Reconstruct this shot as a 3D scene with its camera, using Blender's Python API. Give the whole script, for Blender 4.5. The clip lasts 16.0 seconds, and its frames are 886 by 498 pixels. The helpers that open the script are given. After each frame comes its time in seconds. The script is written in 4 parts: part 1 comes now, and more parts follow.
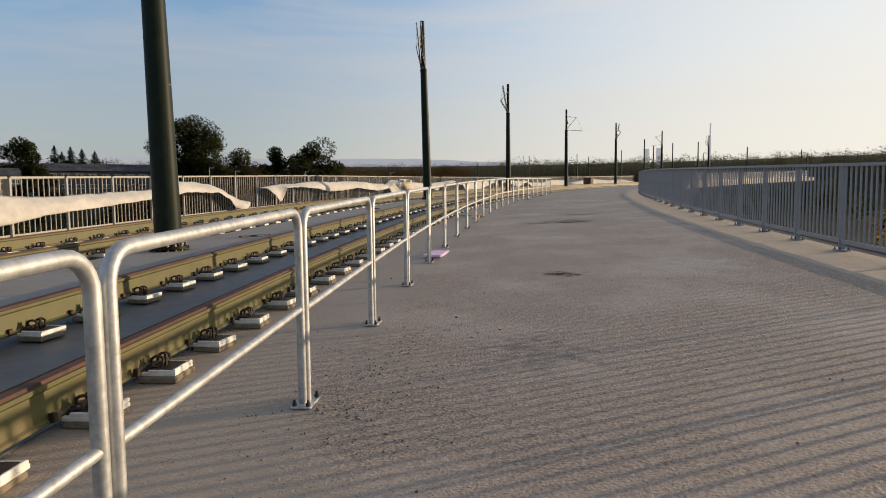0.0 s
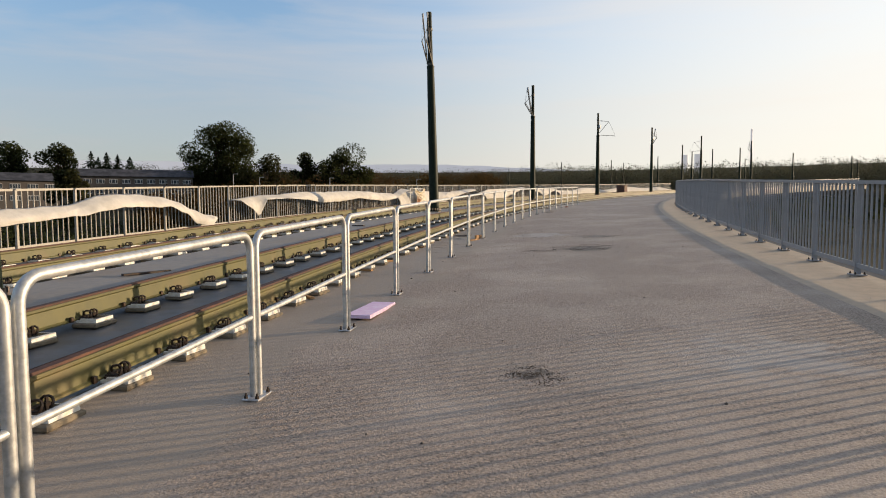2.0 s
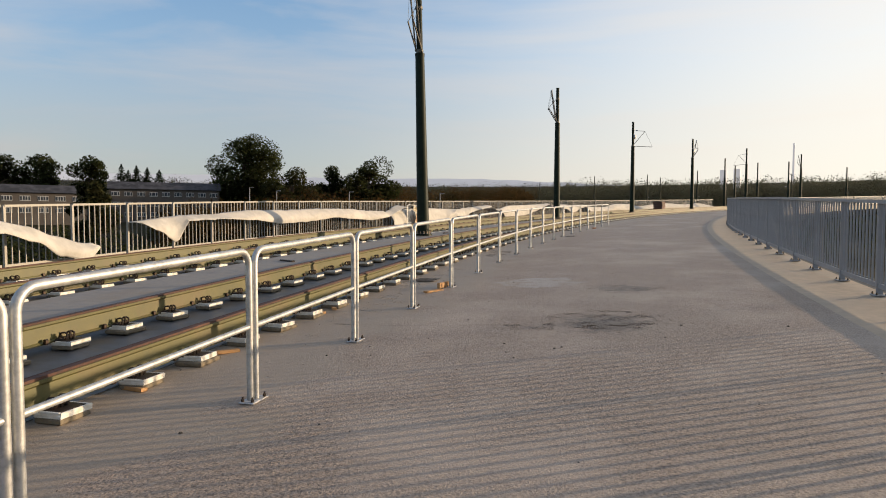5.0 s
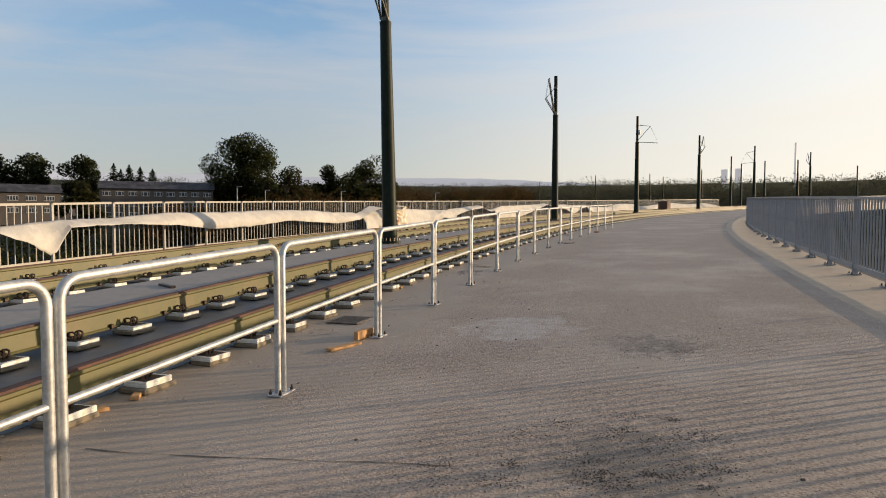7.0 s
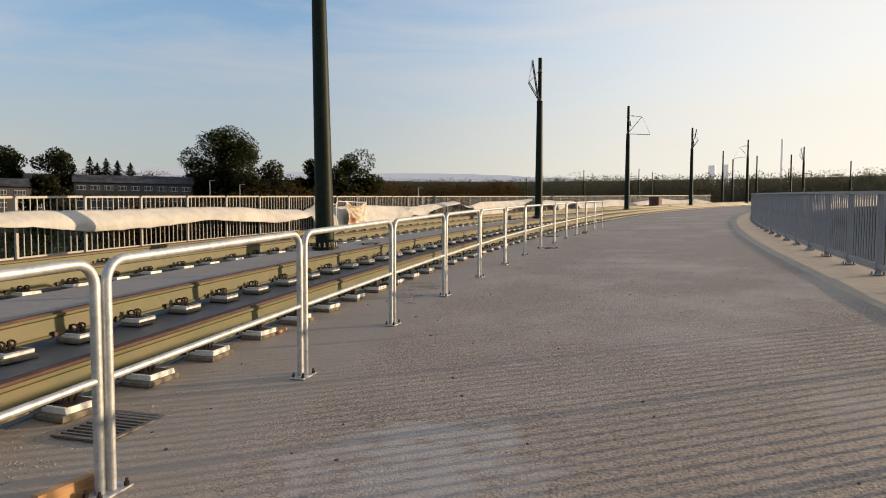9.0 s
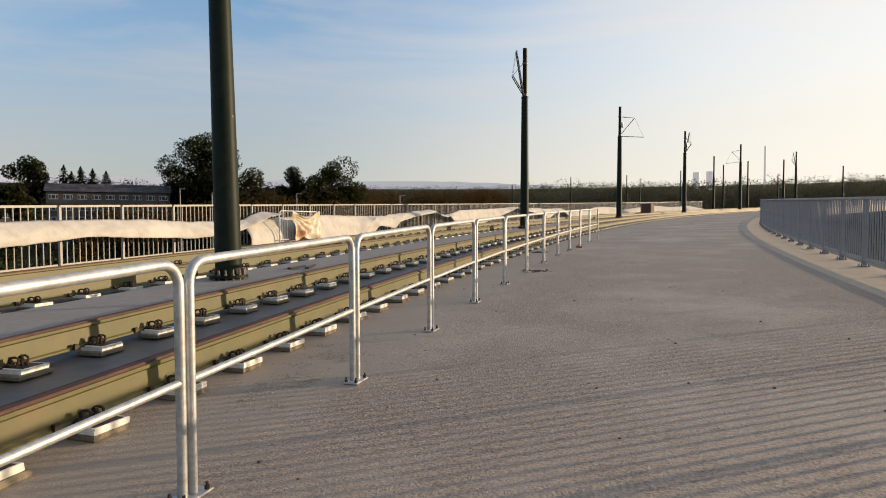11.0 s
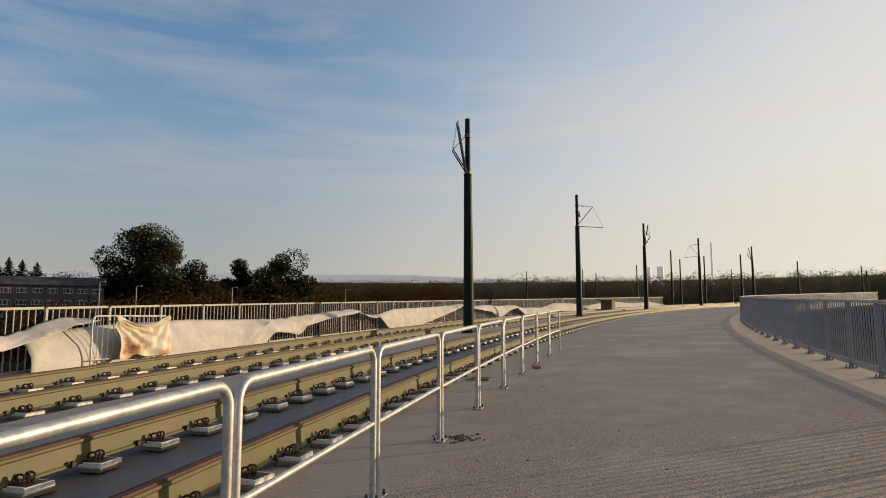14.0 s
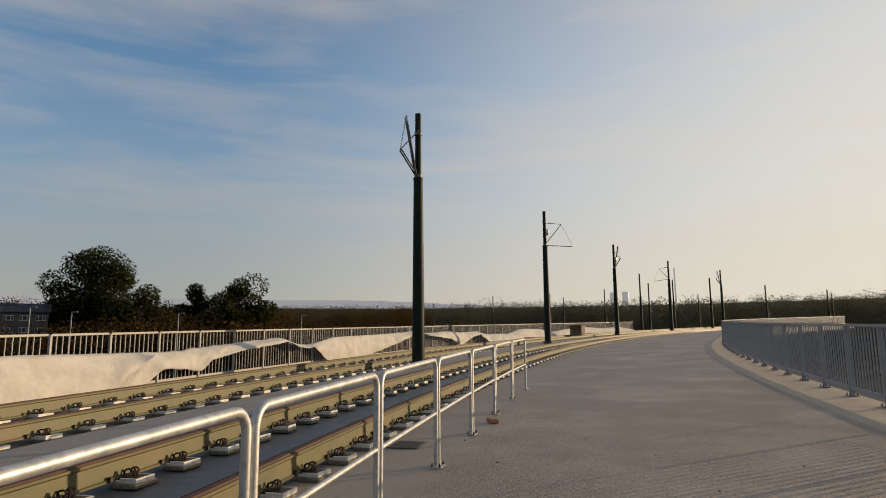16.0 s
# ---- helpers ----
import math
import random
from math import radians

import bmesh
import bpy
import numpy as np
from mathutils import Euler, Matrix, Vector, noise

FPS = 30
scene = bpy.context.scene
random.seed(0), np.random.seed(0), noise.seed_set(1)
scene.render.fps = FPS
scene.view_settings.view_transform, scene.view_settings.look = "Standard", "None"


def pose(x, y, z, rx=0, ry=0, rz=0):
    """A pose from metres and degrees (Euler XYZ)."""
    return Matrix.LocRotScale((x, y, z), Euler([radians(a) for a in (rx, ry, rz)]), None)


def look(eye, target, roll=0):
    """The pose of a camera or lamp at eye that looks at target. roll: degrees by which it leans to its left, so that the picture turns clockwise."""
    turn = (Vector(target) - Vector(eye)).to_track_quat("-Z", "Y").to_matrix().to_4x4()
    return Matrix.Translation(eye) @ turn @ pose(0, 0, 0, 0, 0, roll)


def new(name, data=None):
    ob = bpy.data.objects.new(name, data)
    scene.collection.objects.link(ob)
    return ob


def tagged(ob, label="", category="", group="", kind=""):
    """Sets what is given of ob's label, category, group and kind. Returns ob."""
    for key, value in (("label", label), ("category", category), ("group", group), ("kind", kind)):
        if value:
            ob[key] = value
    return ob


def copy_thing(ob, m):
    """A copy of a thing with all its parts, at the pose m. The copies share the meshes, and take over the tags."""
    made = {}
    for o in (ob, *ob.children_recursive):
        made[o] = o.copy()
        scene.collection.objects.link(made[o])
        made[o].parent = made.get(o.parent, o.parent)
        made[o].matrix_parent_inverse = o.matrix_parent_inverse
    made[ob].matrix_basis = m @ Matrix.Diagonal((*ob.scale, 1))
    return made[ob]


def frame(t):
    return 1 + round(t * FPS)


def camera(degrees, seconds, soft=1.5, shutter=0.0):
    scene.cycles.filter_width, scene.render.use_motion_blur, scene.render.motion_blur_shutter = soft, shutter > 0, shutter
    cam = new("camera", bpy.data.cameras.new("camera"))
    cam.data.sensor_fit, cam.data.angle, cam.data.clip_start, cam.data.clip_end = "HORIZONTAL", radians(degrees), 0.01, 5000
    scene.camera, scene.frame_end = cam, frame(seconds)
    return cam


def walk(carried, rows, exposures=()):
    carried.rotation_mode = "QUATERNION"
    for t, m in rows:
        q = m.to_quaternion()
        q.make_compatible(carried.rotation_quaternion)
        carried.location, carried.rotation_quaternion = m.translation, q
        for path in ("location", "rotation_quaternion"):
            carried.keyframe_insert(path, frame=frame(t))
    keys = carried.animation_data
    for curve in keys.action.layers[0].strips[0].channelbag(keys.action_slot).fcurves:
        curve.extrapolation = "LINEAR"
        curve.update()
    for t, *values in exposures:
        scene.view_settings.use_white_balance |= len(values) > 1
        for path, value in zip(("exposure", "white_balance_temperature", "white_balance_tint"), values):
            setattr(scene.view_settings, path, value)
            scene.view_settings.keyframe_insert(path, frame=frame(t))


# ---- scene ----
cam = camera(70.8, 16.0, soft=1.0)
PATH = [
    (0, (0.433, -2.292, 0.716), (0.287, -0.304, 0.561), -0.6),
    (0.5, (0.558, -1.493, 0.791), (0.372, 0.493, 0.644), -0.4),
    (1, (0.831, -0.644, 0.853), (0.618, 1.34, 0.71), -0.3),
    (1.5, (0.988, 0.263, 0.912), (0.759, 2.245, 0.771), -0.3),
    (2, (1.264, 1.134, 1.001), (1.012, 3.113, 0.865), -0.3),
    (2.5, (1.386, 2.085, 1.042), (1.123, 4.065, 0.925), -0.4),
    (3, (1.555, 3.028, 1.097), (1.271, 5.005, 0.995), -0.2),
    (3.5, (1.604, 3.954, 1.136), (1.293, 5.927, 1.042), -0.1),
    (4, (1.759, 4.876, 1.195), (1.429, 6.847, 1.102), -0.0),
    (6.5, (2.063, 9.67, 1.389), (1.692, 11.633, 1.301), 0.1),
    (7, (2.128, 10.6, 1.422), (1.77, 12.566, 1.33), 0.1),
    (7.5, (2.277, 11.511, 1.434), (1.921, 13.476, 1.34), 0.1),
    (8, (2.357, 12.453, 1.464), (2.016, 14.421, 1.363), 0.1),
    (8.5, (2.406, 13.376, 1.511), (2.07, 15.344, 1.404), 0.1),
    (9, (2.351, 14.298, 1.537), (2.029, 16.269, 1.43), 0.2),
    (11.5, (2.348, 19.127, 1.713), (2.077, 21.108, 1.641), 0.0),
    (12, (2.38, 20.114, 1.785), (2.127, 22.097, 1.741), 0.2),
    (12.5, (2.496, 20.992, 1.871), (2.273, 22.979, 1.913), 0.1),
    (13, (2.583, 21.893, 1.931), (2.38, 23.879, 2.043), 0.0),
    (13.5, (2.69, 22.841, 1.958), (2.523, 24.826, 2.142), -0.0),
    (14, (2.786, 23.763, 2.002), (2.64, 25.746, 2.219), -0.1),
    (14.5, (2.897, 24.657, 2.073), (2.769, 26.639, 2.302), -0.3),
    (15, (3.032, 25.646, 2.057), (2.918, 27.626, 2.314), -0.2),
    (15.5, (3.131, 26.562, 2.079), (3.052, 28.541, 2.358), -0.4),
    (16, (3.238, 27.526, 2.123), (3.196, 29.503, 2.42), -0.4),
]
EXPOSURES = [(t, e, k, 10) for t, e, k in ((0, 0.33, 6450), (0.5, 0.48, 6450), (1.5, 0.52, 6480), (3.0, 0.54, 6550), (9.0, 0.50, 6680), (11.5, 0.50, 6650),
                                           (13.5, 0.20, 6850), (16, 0.03, 6900))]
walk(cam, [(r[0], look(*r[1:])) for r in PATH], EXPOSURES)

# ---- light ----
SUN_AZ, SUN_EL = 65.5, 9.6          # degrees from +y towards +x, and above level
world = bpy.data.worlds.new("sky")
scene.world = world
world.use_nodes = True
wn, wl = world.node_tree.nodes, world.node_tree.links
wn.clear()
sky = wn.new("ShaderNodeTexSky")
sky.sky_type, sky.sun_disc = "NISHITA", False
sky.sun_elevation, sky.sun_rotation = radians(SUN_EL), radians(SUN_AZ)
sky.air_density, sky.dust_density, sky.ozone_density = 1.0, 1.0, 3.0
wco = wn.new("ShaderNodeTexCoord")
wmap = wn.new("ShaderNodeMapping")
wmap.inputs["Scale"].default_value = (1.0, 1.6, 8.0)
wmap.inputs["Location"].default_value = (0.35, 0.2, -1.3)
wmap.inputs["Rotation"].default_value = (0.06, -0.05, 0.3)
wno = wn.new("ShaderNodeTexNoise")
wno.inputs["Scale"].default_value, wno.inputs["Detail"].default_value = 1.6, 6
wno.inputs["Roughness"].default_value, wno.inputs["Distortion"].default_value = 0.55, 0.35
wra = wn.new("ShaderNodeValToRGB")
wra.color_ramp.elements[0].position, wra.color_ramp.elements[1].position = 0.44, 0.74
wra.color_ramp.elements[1].color = (0.6, 0.6, 0.6, 1)
wmix = wn.new("ShaderNodeMixRGB")
wmix.inputs["Color2"].default_value = (5.0, 4.9, 4.9, 1)
wbg = wn.new("ShaderNodeBackground")
wbg.inputs["Strength"].default_value = 0.10
wout = wn.new("ShaderNodeOutputWorld")
wl.new(wco.outputs["Generated"], wmap.inputs["Vector"])
wl.new(wmap.outputs["Vector"], wno.inputs["Vector"])
wl.new(wno.outputs["Fac"], wra.inputs["Fac"])
wl.new(wra.outputs["Color"], wmix.inputs["Fac"])
wgain = wn.new("ShaderNodeMixRGB")
wgain.blend_type = "MULTIPLY"
wgain.inputs["Fac"].default_value = 1.0
wgain.inputs["Color2"].default_value = (1.42, 1.86, 1.98, 1)
wl.new(sky.outputs["Color"], wgain.inputs["Color1"])
wl.new(wgain.outputs["Color"], wmix.inputs["Color1"])
wsep = wn.new("ShaderNodeSeparateXYZ")
whz = wn.new("ShaderNodeValToRGB")
whz.color_ramp.elements[0].color, whz.color_ramp.elements[1].color = (0.82, 0.82, 0.82, 1), (0.34, 0.34, 0.34, 1)
whz.color_ramp.elements[1].position = 0.62
for pos, v in ((0.14, 0.66), (0.26, 0.30), (0.40, 0.10)):
    whz.color_ramp.elements.new(pos).color = (v, v, v, 1)
wdim = wn.new("ShaderNodeMixRGB")
wdim.inputs["Color2"].default_value = (3.6, 3.3, 3.2, 1)
wl.new(wco.outputs["Generated"], wsep.inputs["Vector"])
wl.new(wsep.outputs["Z"], whz.inputs["Fac"])
wl.new(whz.outputs["Color"], wdim.inputs["Fac"])
wl.new(wmix.outputs["Color"], wdim.inputs["Color1"])
wdot = wn.new("ShaderNodeVectorMath")
wdot.operation = "DOT_PRODUCT"
wdot.inputs[1].default_value = (math.sin(radians(SUN_AZ)) * math.cos(radians(SUN_EL)),
                                math.cos(radians(SUN_AZ)) * math.cos(radians(SUN_EL)), math.sin(radians(SUN_EL)))
wau = wn.new("ShaderNodeMapRange")
wau.interpolation_type = "SMOOTHSTEP"
wau.inputs["From Min"].default_value, wau.inputs["From Max"].default_value = -0.15, 0.95
wau.inputs["To Max"].default_value = 0.84
wglow = wn.new("ShaderNodeMixRGB")
wglow.inputs["Color2"].default_value = (8.0, 7.35, 6.45, 1)
wl.new(wco.outputs["Generated"], wdot.inputs[0])
wlow = wn.new("ShaderNodeMath")
wlow.operation = "MULTIPLY_ADD"
wlow.inputs[1].default_value = -0.6
wl.new(wsep.outputs["Z"], wlow.inputs[0])
wl.new(wdot.outputs["Value"], wlow.inputs[2])
wl.new(wlow.outputs["Value"], wau.inputs["Value"])
wl.new(wau.outputs["Result"], wglow.inputs["Fac"])
wl.new(wdim.outputs["Color"], wglow.inputs["Color1"])
wl.new(wglow.outputs["Color"], wbg.inputs["Color"])
wl.new(wbg.outputs["Background"], wout.inputs["Surface"])
sun = new("sun", bpy.data.lights.new("sun", "SUN"))
sun.data.energy, sun.data.angle, sun.data.color = 3.9, radians(0.38), (1.0, 0.76, 0.50)
sun_way = Vector((math.sin(radians(SUN_AZ)) * math.cos(radians(SUN_EL)),
                  math.cos(radians(SUN_AZ)) * math.cos(radians(SUN_EL)), math.sin(radians(SUN_EL))))
sun.matrix_world = look(sun_way * 60, (0, 0, 0))


# ---- materials ----
def material(name, base, rough=0.7, metal=0.0, second=None, scale=6.0, mix=(0.4, 0.65), third=None, tscale=0.6,
             tmix=(0.5, 0.75), bump=0.0, bscale=60.0, bdist=0.01, spread=0.0, stretch=(1, 1, 1), clear=0.0, spec=0.5,
             stains=()):
    """Principled material: base mottled with second (fine) and third (broad stains), and a fine bump."""
    m = bpy.data.materials.new(name)
    m.use_nodes = True
    n, l = m.node_tree.nodes, m.node_tree.links
    b = n["Principled BSDF"]
    b.inputs["Roughness"].default_value, b.inputs["Metallic"].default_value = rough, metal
    b.inputs["Coat Weight"].default_value = clear
    b.inputs["Specular IOR Level"].default_value = spec
    co = n.new("ShaderNodeTexCoord")
    mp = n.new("ShaderNodeMapping")
    mp.inputs["Scale"].default_value = stretch
    l.new(co.outputs["Object"], mp.inputs["Vector"])

    def noise_tex(s, detail=5):
        t = n.new("ShaderNodeTexNoise")
        t.inputs["Scale"].default_value, t.inputs["Detail"].default_value = s, detail
        t.inputs["Roughness"].default_value = 0.6
        l.new(mp.outputs["Vector"], t.inputs["Vector"])
        return t

    def blend(colour, other, s, lim):
        t = noise_tex(s)
        r = n.new("ShaderNodeMapRange")
        r.inputs["From Min"].default_value, r.inputs["From Max"].default_value = lim
        l.new(t.outputs["Fac"], r.inputs["Value"])
        x = n.new("ShaderNodeMixRGB")
        x.inputs["Color2"].default_value = (*other, 1)
        if isinstance(colour, tuple):
            x.inputs["Color1"].default_value = (*colour, 1)
        else:
            l.new(colour, x.inputs["Color1"])
        l.new(r.outputs["Result"], x.inputs["Fac"])
        return x.outputs["Color"]

    colour = base
    if second:
        colour = blend(colour, second, scale, mix)
    if third:
        colour = blend(colour, third, tscale, tmix)
    for x, y, z, rad, tint, lim in stains:
        far = n.new("ShaderNodeVectorMath")
        far.operation = "DISTANCE"
        far.inputs[1].default_value = (x, y, z)
        l.new(co.outputs["Object"], far.inputs[0])
        fall = n.new("ShaderNodeMapRange")
        fall.inputs["From Min"].default_value, fall.inputs["From Max"].default_value = rad * 0.25, rad
        fall.inputs["To Min"].default_value, fall.inputs["To Max"].default_value = 0.30, -0.25
        l.new(far.outputs["Value"], fall.inputs["Value"])
        t = noise_tex(lim, 6)
        su = n.new("ShaderNodeMath")
        l.new(fall.outputs["Result"], su.inputs[0])
        l.new(t.outputs["Fac"], su.inputs[1])
        r = n.new("ShaderNodeMapRange")
        r.inputs["From Min"].default_value, r.inputs["From Max"].default_value = 0.58, 0.80
        r.inputs["To Max"].default_value = 0.85
        l.new(su.outputs[0], r.inputs["Value"])
        x_ = n.new("ShaderNodeMixRGB")
        x_.inputs["Color2"].default_value = (*tint, 1)
        if isinstance(colour, tuple):
            x_.inputs["Color1"].default_value = (*colour, 1)
        else:
            l.new(colour, x_.inputs["Color1"])
        l.new(r.outputs["Result"], x_.inputs["Fac"])
        colour = x_.outputs["Color"]
    if spread:
        oi = n.new("ShaderNodeObjectInfo")
        ge = n.new("ShaderNodeNewGeometry")
        ad = n.new("ShaderNodeMath")
        l.new(oi.outputs["Random"], ad.inputs[0])
        l.new(ge.outputs["Random Per Island"], ad.inputs[1])
        r = n.new("ShaderNodeMapRange")
        r.inputs["From Max"].default_value = 2.0
        r.inputs["To Min"].default_value, r.inputs["To Max"].default_value = 1 - spread, 1 + spread
        l.new(ad.outputs[0], r.inputs["Value"])
        hs = n.new("ShaderNodeHueSaturation")
        l.new(r.outputs["Result"], hs.inputs["Value"])
        if isinstance(colour, tuple):
            hs.inputs["Color"].default_value = (*colour, 1)
        else:
            l.new(colour, hs.inputs["Color"])
        colour = hs.outputs["Color"]
    if isinstance(colour, tuple):
        b.inputs["Base Color"].default_value = (*colour, 1)
    else:
        l.new(colour, b.inputs["Base Color"])
    if bump:
        t = noise_tex(bscale, 4)
        u = n.new("ShaderNodeBump")
        u.inputs["Strength"].default_value, u.inputs["Distance"].default_value = bump, bdist
        l.new(t.outputs["Fac"], u.inputs["Height"])
        l.new(u.outputs["Normal"], b.inputs["Normal"])
    return m


concrete = material("brushed_concrete", (0.412, 0.313, 0.236), 0.62, second=(0.140, 0.107, 0.080), scale=52, mix=(0.42, 0.66),
                    third=(0.475, 0.385, 0.308), tscale=0.55, tmix=(0.45, 0.75), bump=0.9, bscale=62, bdist=0.013,
                    stains=((2.55, 13.95, 0.1, 1.05, (0.16, 0.128, 0.10), 7.0), (3.0, 16.6, 0.2, 0.85, (0.17, 0.14, 0.115), 8.0),
                            (1.35, 5.68, -0.2, 0.26, (0.07, 0.055, 0.042), 9.0), (-0.75, 14.6, 0.0, 1.3, (0.28, 0.19, 0.115), 2.5),
                            (-0.5, 18.3, 0.1, 1.5, (0.27, 0.20, 0.13), 2.5), (-1.2, 8.5, -0.2, 1.3, (0.27, 0.19, 0.125), 2.5),
                            (1.7, 17.4, 0.1, 1.3, (0.43, 0.38, 0.34), 4.0), (0.75, 2.2, 0.0, 1.1, (0.15, 0.12, 0.10), 7.0),
                            (3.2, 6.2, 0.0, 1.4, (0.42, 0.365, 0.315), 4.0), (1.2, 26.9, 0.4, 1.0, (0.18, 0.15, 0.12), 4.0)))


def trowel(m, cx, cy, radius):
    """Smooth brown trowelled concrete beside the rail and in patches; rough, gritty concrete elsewhere."""
    n, l = m.node_tree.nodes, m.node_tree.links
    b = n["Principled BSDF"]
    co = n.new("ShaderNodeTexCoord")
    flat = n.new("ShaderNodeVectorMath")
    flat.operation = "MULTIPLY"
    flat.inputs[1].default_value = (1, 1, 0)
    far = n.new("ShaderNodeVectorMath")
    far.operation = "DISTANCE"
    far.inputs[1].default_value = (cx, cy, 0)
    l.new(co.outputs["Object"], flat.inputs[0])
    l.new(flat.outputs["Vector"], far.inputs[0])
    edge = n.new("ShaderNodeMapRange")
    edge.inputs["From Min"].default_value, edge.inputs["From Max"].default_value = radius - 0.6, radius + 0.5
    edge.inputs["To Min"].default_value, edge.inputs["To Max"].default_value = 0.0, 0.34
    l.new(far.outputs["Value"], edge.inputs["Value"])
    t = n.new("ShaderNodeTexNoise")
    t.inputs["Scale"].default_value, t.inputs["Detail"].default_value, t.inputs["Roughness"].default_value = 0.9, 6, 0.62
    l.new(co.outputs["Object"], t.inputs["Vector"])
    su = n.new("ShaderNodeMath")
    l.new(edge.outputs["Result"], su.inputs[0])
    l.new(t.outputs["Fac"], su.inputs[1])
    r = n.new("ShaderNodeMapRange")
    r.inputs["From Min"].default_value, r.inputs["From Max"].default_value = 0.57, 0.72
    r.inputs["To Max"].default_value = 0.8
    l.new(su.outputs[0], r.inputs["Value"])
    old = b.inputs["Base Color"].links[0].from_socket
    x = n.new("ShaderNodeMixRGB")
    x.inputs["Color2"].default_value = (0.325, 0.258, 0.190, 1)
    l.new(old, x.inputs["Color1"])
    l.new(r.outputs["Result"], x.inputs["Fac"])
    l.new(x.outputs["Color"], b.inputs["Base Color"])
    u = b.inputs["Normal"].links[0].from_node
    st = n.new("ShaderNodeMapRange")
    st.inputs["To Min"].default_value, st.inputs["To Max"].default_value = 1.0, 0.25
    l.new(r.outputs["Result"], st.inputs["Value"])
    l.new(st.outputs["Result"], u.inputs["Strength"])
    grit = n.new("ShaderNodeTexNoise")
    grit.inputs["Scale"].default_value, grit.inputs["Detail"].default_value = 14, 8
    l.new(co.outputs["Object"], grit.inputs["Vector"])
    v = n.new("ShaderNodeBump")
    v.inputs["Distance"].default_value = 0.007
    l.new(st.outputs["Result"], v.inputs["Strength"])
    l.new(grit.outputs["Fac"], v.inputs["Height"])
    l.new(u.outputs["Normal"], v.inputs["Normal"])
    l.new(v.outputs["Normal"], b.inputs["Normal"])


trowel(concrete, 172.03, -1.02, 172.69)
slab_grey = material("smooth_concrete", (0.265, 0.240, 0.212), 0.8, second=(0.225, 0.208, 0.195), scale=9,
                     third=(0.24, 0.195, 0.15), tscale=0.9, bump=0.25, bscale=40, bdist=0.005)
# dark blue-grey is the rail's shade put into the colour; the brown is dirt
bed_blue_shade = material("shade_tinted_track_bed", (0.11, 0.115, 0.123), 0.5, second=(0.085, 0.082, 0.08), scale=5,
                    third=(0.15, 0.118, 0.082), tscale=1.1, tmix=(0.48, 0.70), bump=0.2, bscale=30, bdist=0.004)
bed_dirty = material("dirty_track_bed", (0.13, 0.11, 0.09), 0.85, second=(0.075, 0.062, 0.05), scale=6,
                     third=(0.19, 0.155, 0.115), tscale=0.8, bump=0.3, bscale=30, bdist=0.006)
beige = material("beige_parapet_concrete", (0.52, 0.405, 0.285), 0.8, second=(0.44, 0.35, 0.255), scale=7,
                 third=(0.40, 0.33, 0.25), tscale=0.7, bump=0.2, bscale=50, bdist=0.004)
galvanised = material("galvanised_steel", (0.52, 0.52, 0.505), 0.5, 0.65, second=(0.37, 0.37, 0.36), scale=30,
                      third=(0.66, 0.65, 0.62), tscale=5, bump=0.08, bscale=40, bdist=0.002)
plate_zinc = material("zinc_plate", (0.55, 0.55, 0.56), 0.5, 0.6, second=(0.40, 0.38, 0.36), scale=25)
fence_grey = material("grey_fence_paint", (0.275, 0.278, 0.287), 0.45, 0.0, second=(0.24, 0.244, 0.253), scale=4)
fence_pale = material("pale_fence_paint", (0.34, 0.315, 0.27), 0.5, 0.0, second=(0.31, 0.285, 0.245), scale=4)
pole_green = material("dark_green_pole_paint", (0.009, 0.015, 0.008), 0.5, 0.0, second=(0.015, 0.022, 0.012), scale=5,
                      third=(0.03, 0.033, 0.022), tscale=3, tmix=(0.66, 0.8), spec=0.13)
rail_olive = material("olive_rail_jacket", (0.106, 0.094, 0.023), 0.55, second=(0.080, 0.075, 0.023), scale=5, mix=(0.35, 0.7),
                      third=(0.135, 0.095, 0.036), tscale=1.4, tmix=(0.50, 0.72), bump=0.15, bscale=18, bdist=0.004)
rail_rust = material("rusty_rail_head", (0.085, 0.034, 0.019), 0.75, 0.2, second=(0.05, 0.024, 0.017), scale=20,
                     third=(0.13, 0.055, 0.028), tscale=3)
pad_white = material("white_grout_pad", (0.78, 0.75, 0.68), 0.7, second=(0.62, 0.58, 0.50), scale=14, third=(0.45, 0.38, 0.25),
                     tscale=4, tmix=(0.58, 0.75), spread=0.12)
pad_stone = material("grout_bed", (0.21, 0.17, 0.115), 0.9, second=(0.14, 0.115, 0.08), scale=14, bump=0.3, bscale=40)
clip_black = material("black_spring_steel", (0.028, 0.024, 0.021), 0.5, 0.5, second=(0.07, 0.04, 0.025), scale=30)
bolt_steel = material("bolt_steel", (0.25, 0.23, 0.21), 0.5, 0.8, second=(0.14, 0.09, 0.06), scale=30)
fleece = material("white_geotextile", (0.55, 0.515, 0.46), 0.9, second=(0.45, 0.42, 0.37), scale=3,
                  third=(0.62, 0.57, 0.50), tscale=1.2, bump=0.35, bscale=7, bdist=0.05)
fleece_rust = material("rust_stained_geotextile", (0.70, 0.63, 0.50), 0.9, second=(0.60, 0.51, 0.36), scale=3,
                       third=(0.62, 0.45, 0.22), tscale=1.7, tmix=(0.56, 0.72), bump=0.25, bscale=9, bdist=0.04,
                       stains=((0.92, -0.15, 0.30, 0.72, (0.36, 0.12, 0.025), 5.0), (1.75, -0.15, 0.25, 0.40, (0.45, 0.18, 0.04), 4.0)))
pink = material("pink_foam", (0.74, 0.50, 0.68), 0.8, second=(0.80, 0.62, 0.76), scale=14)
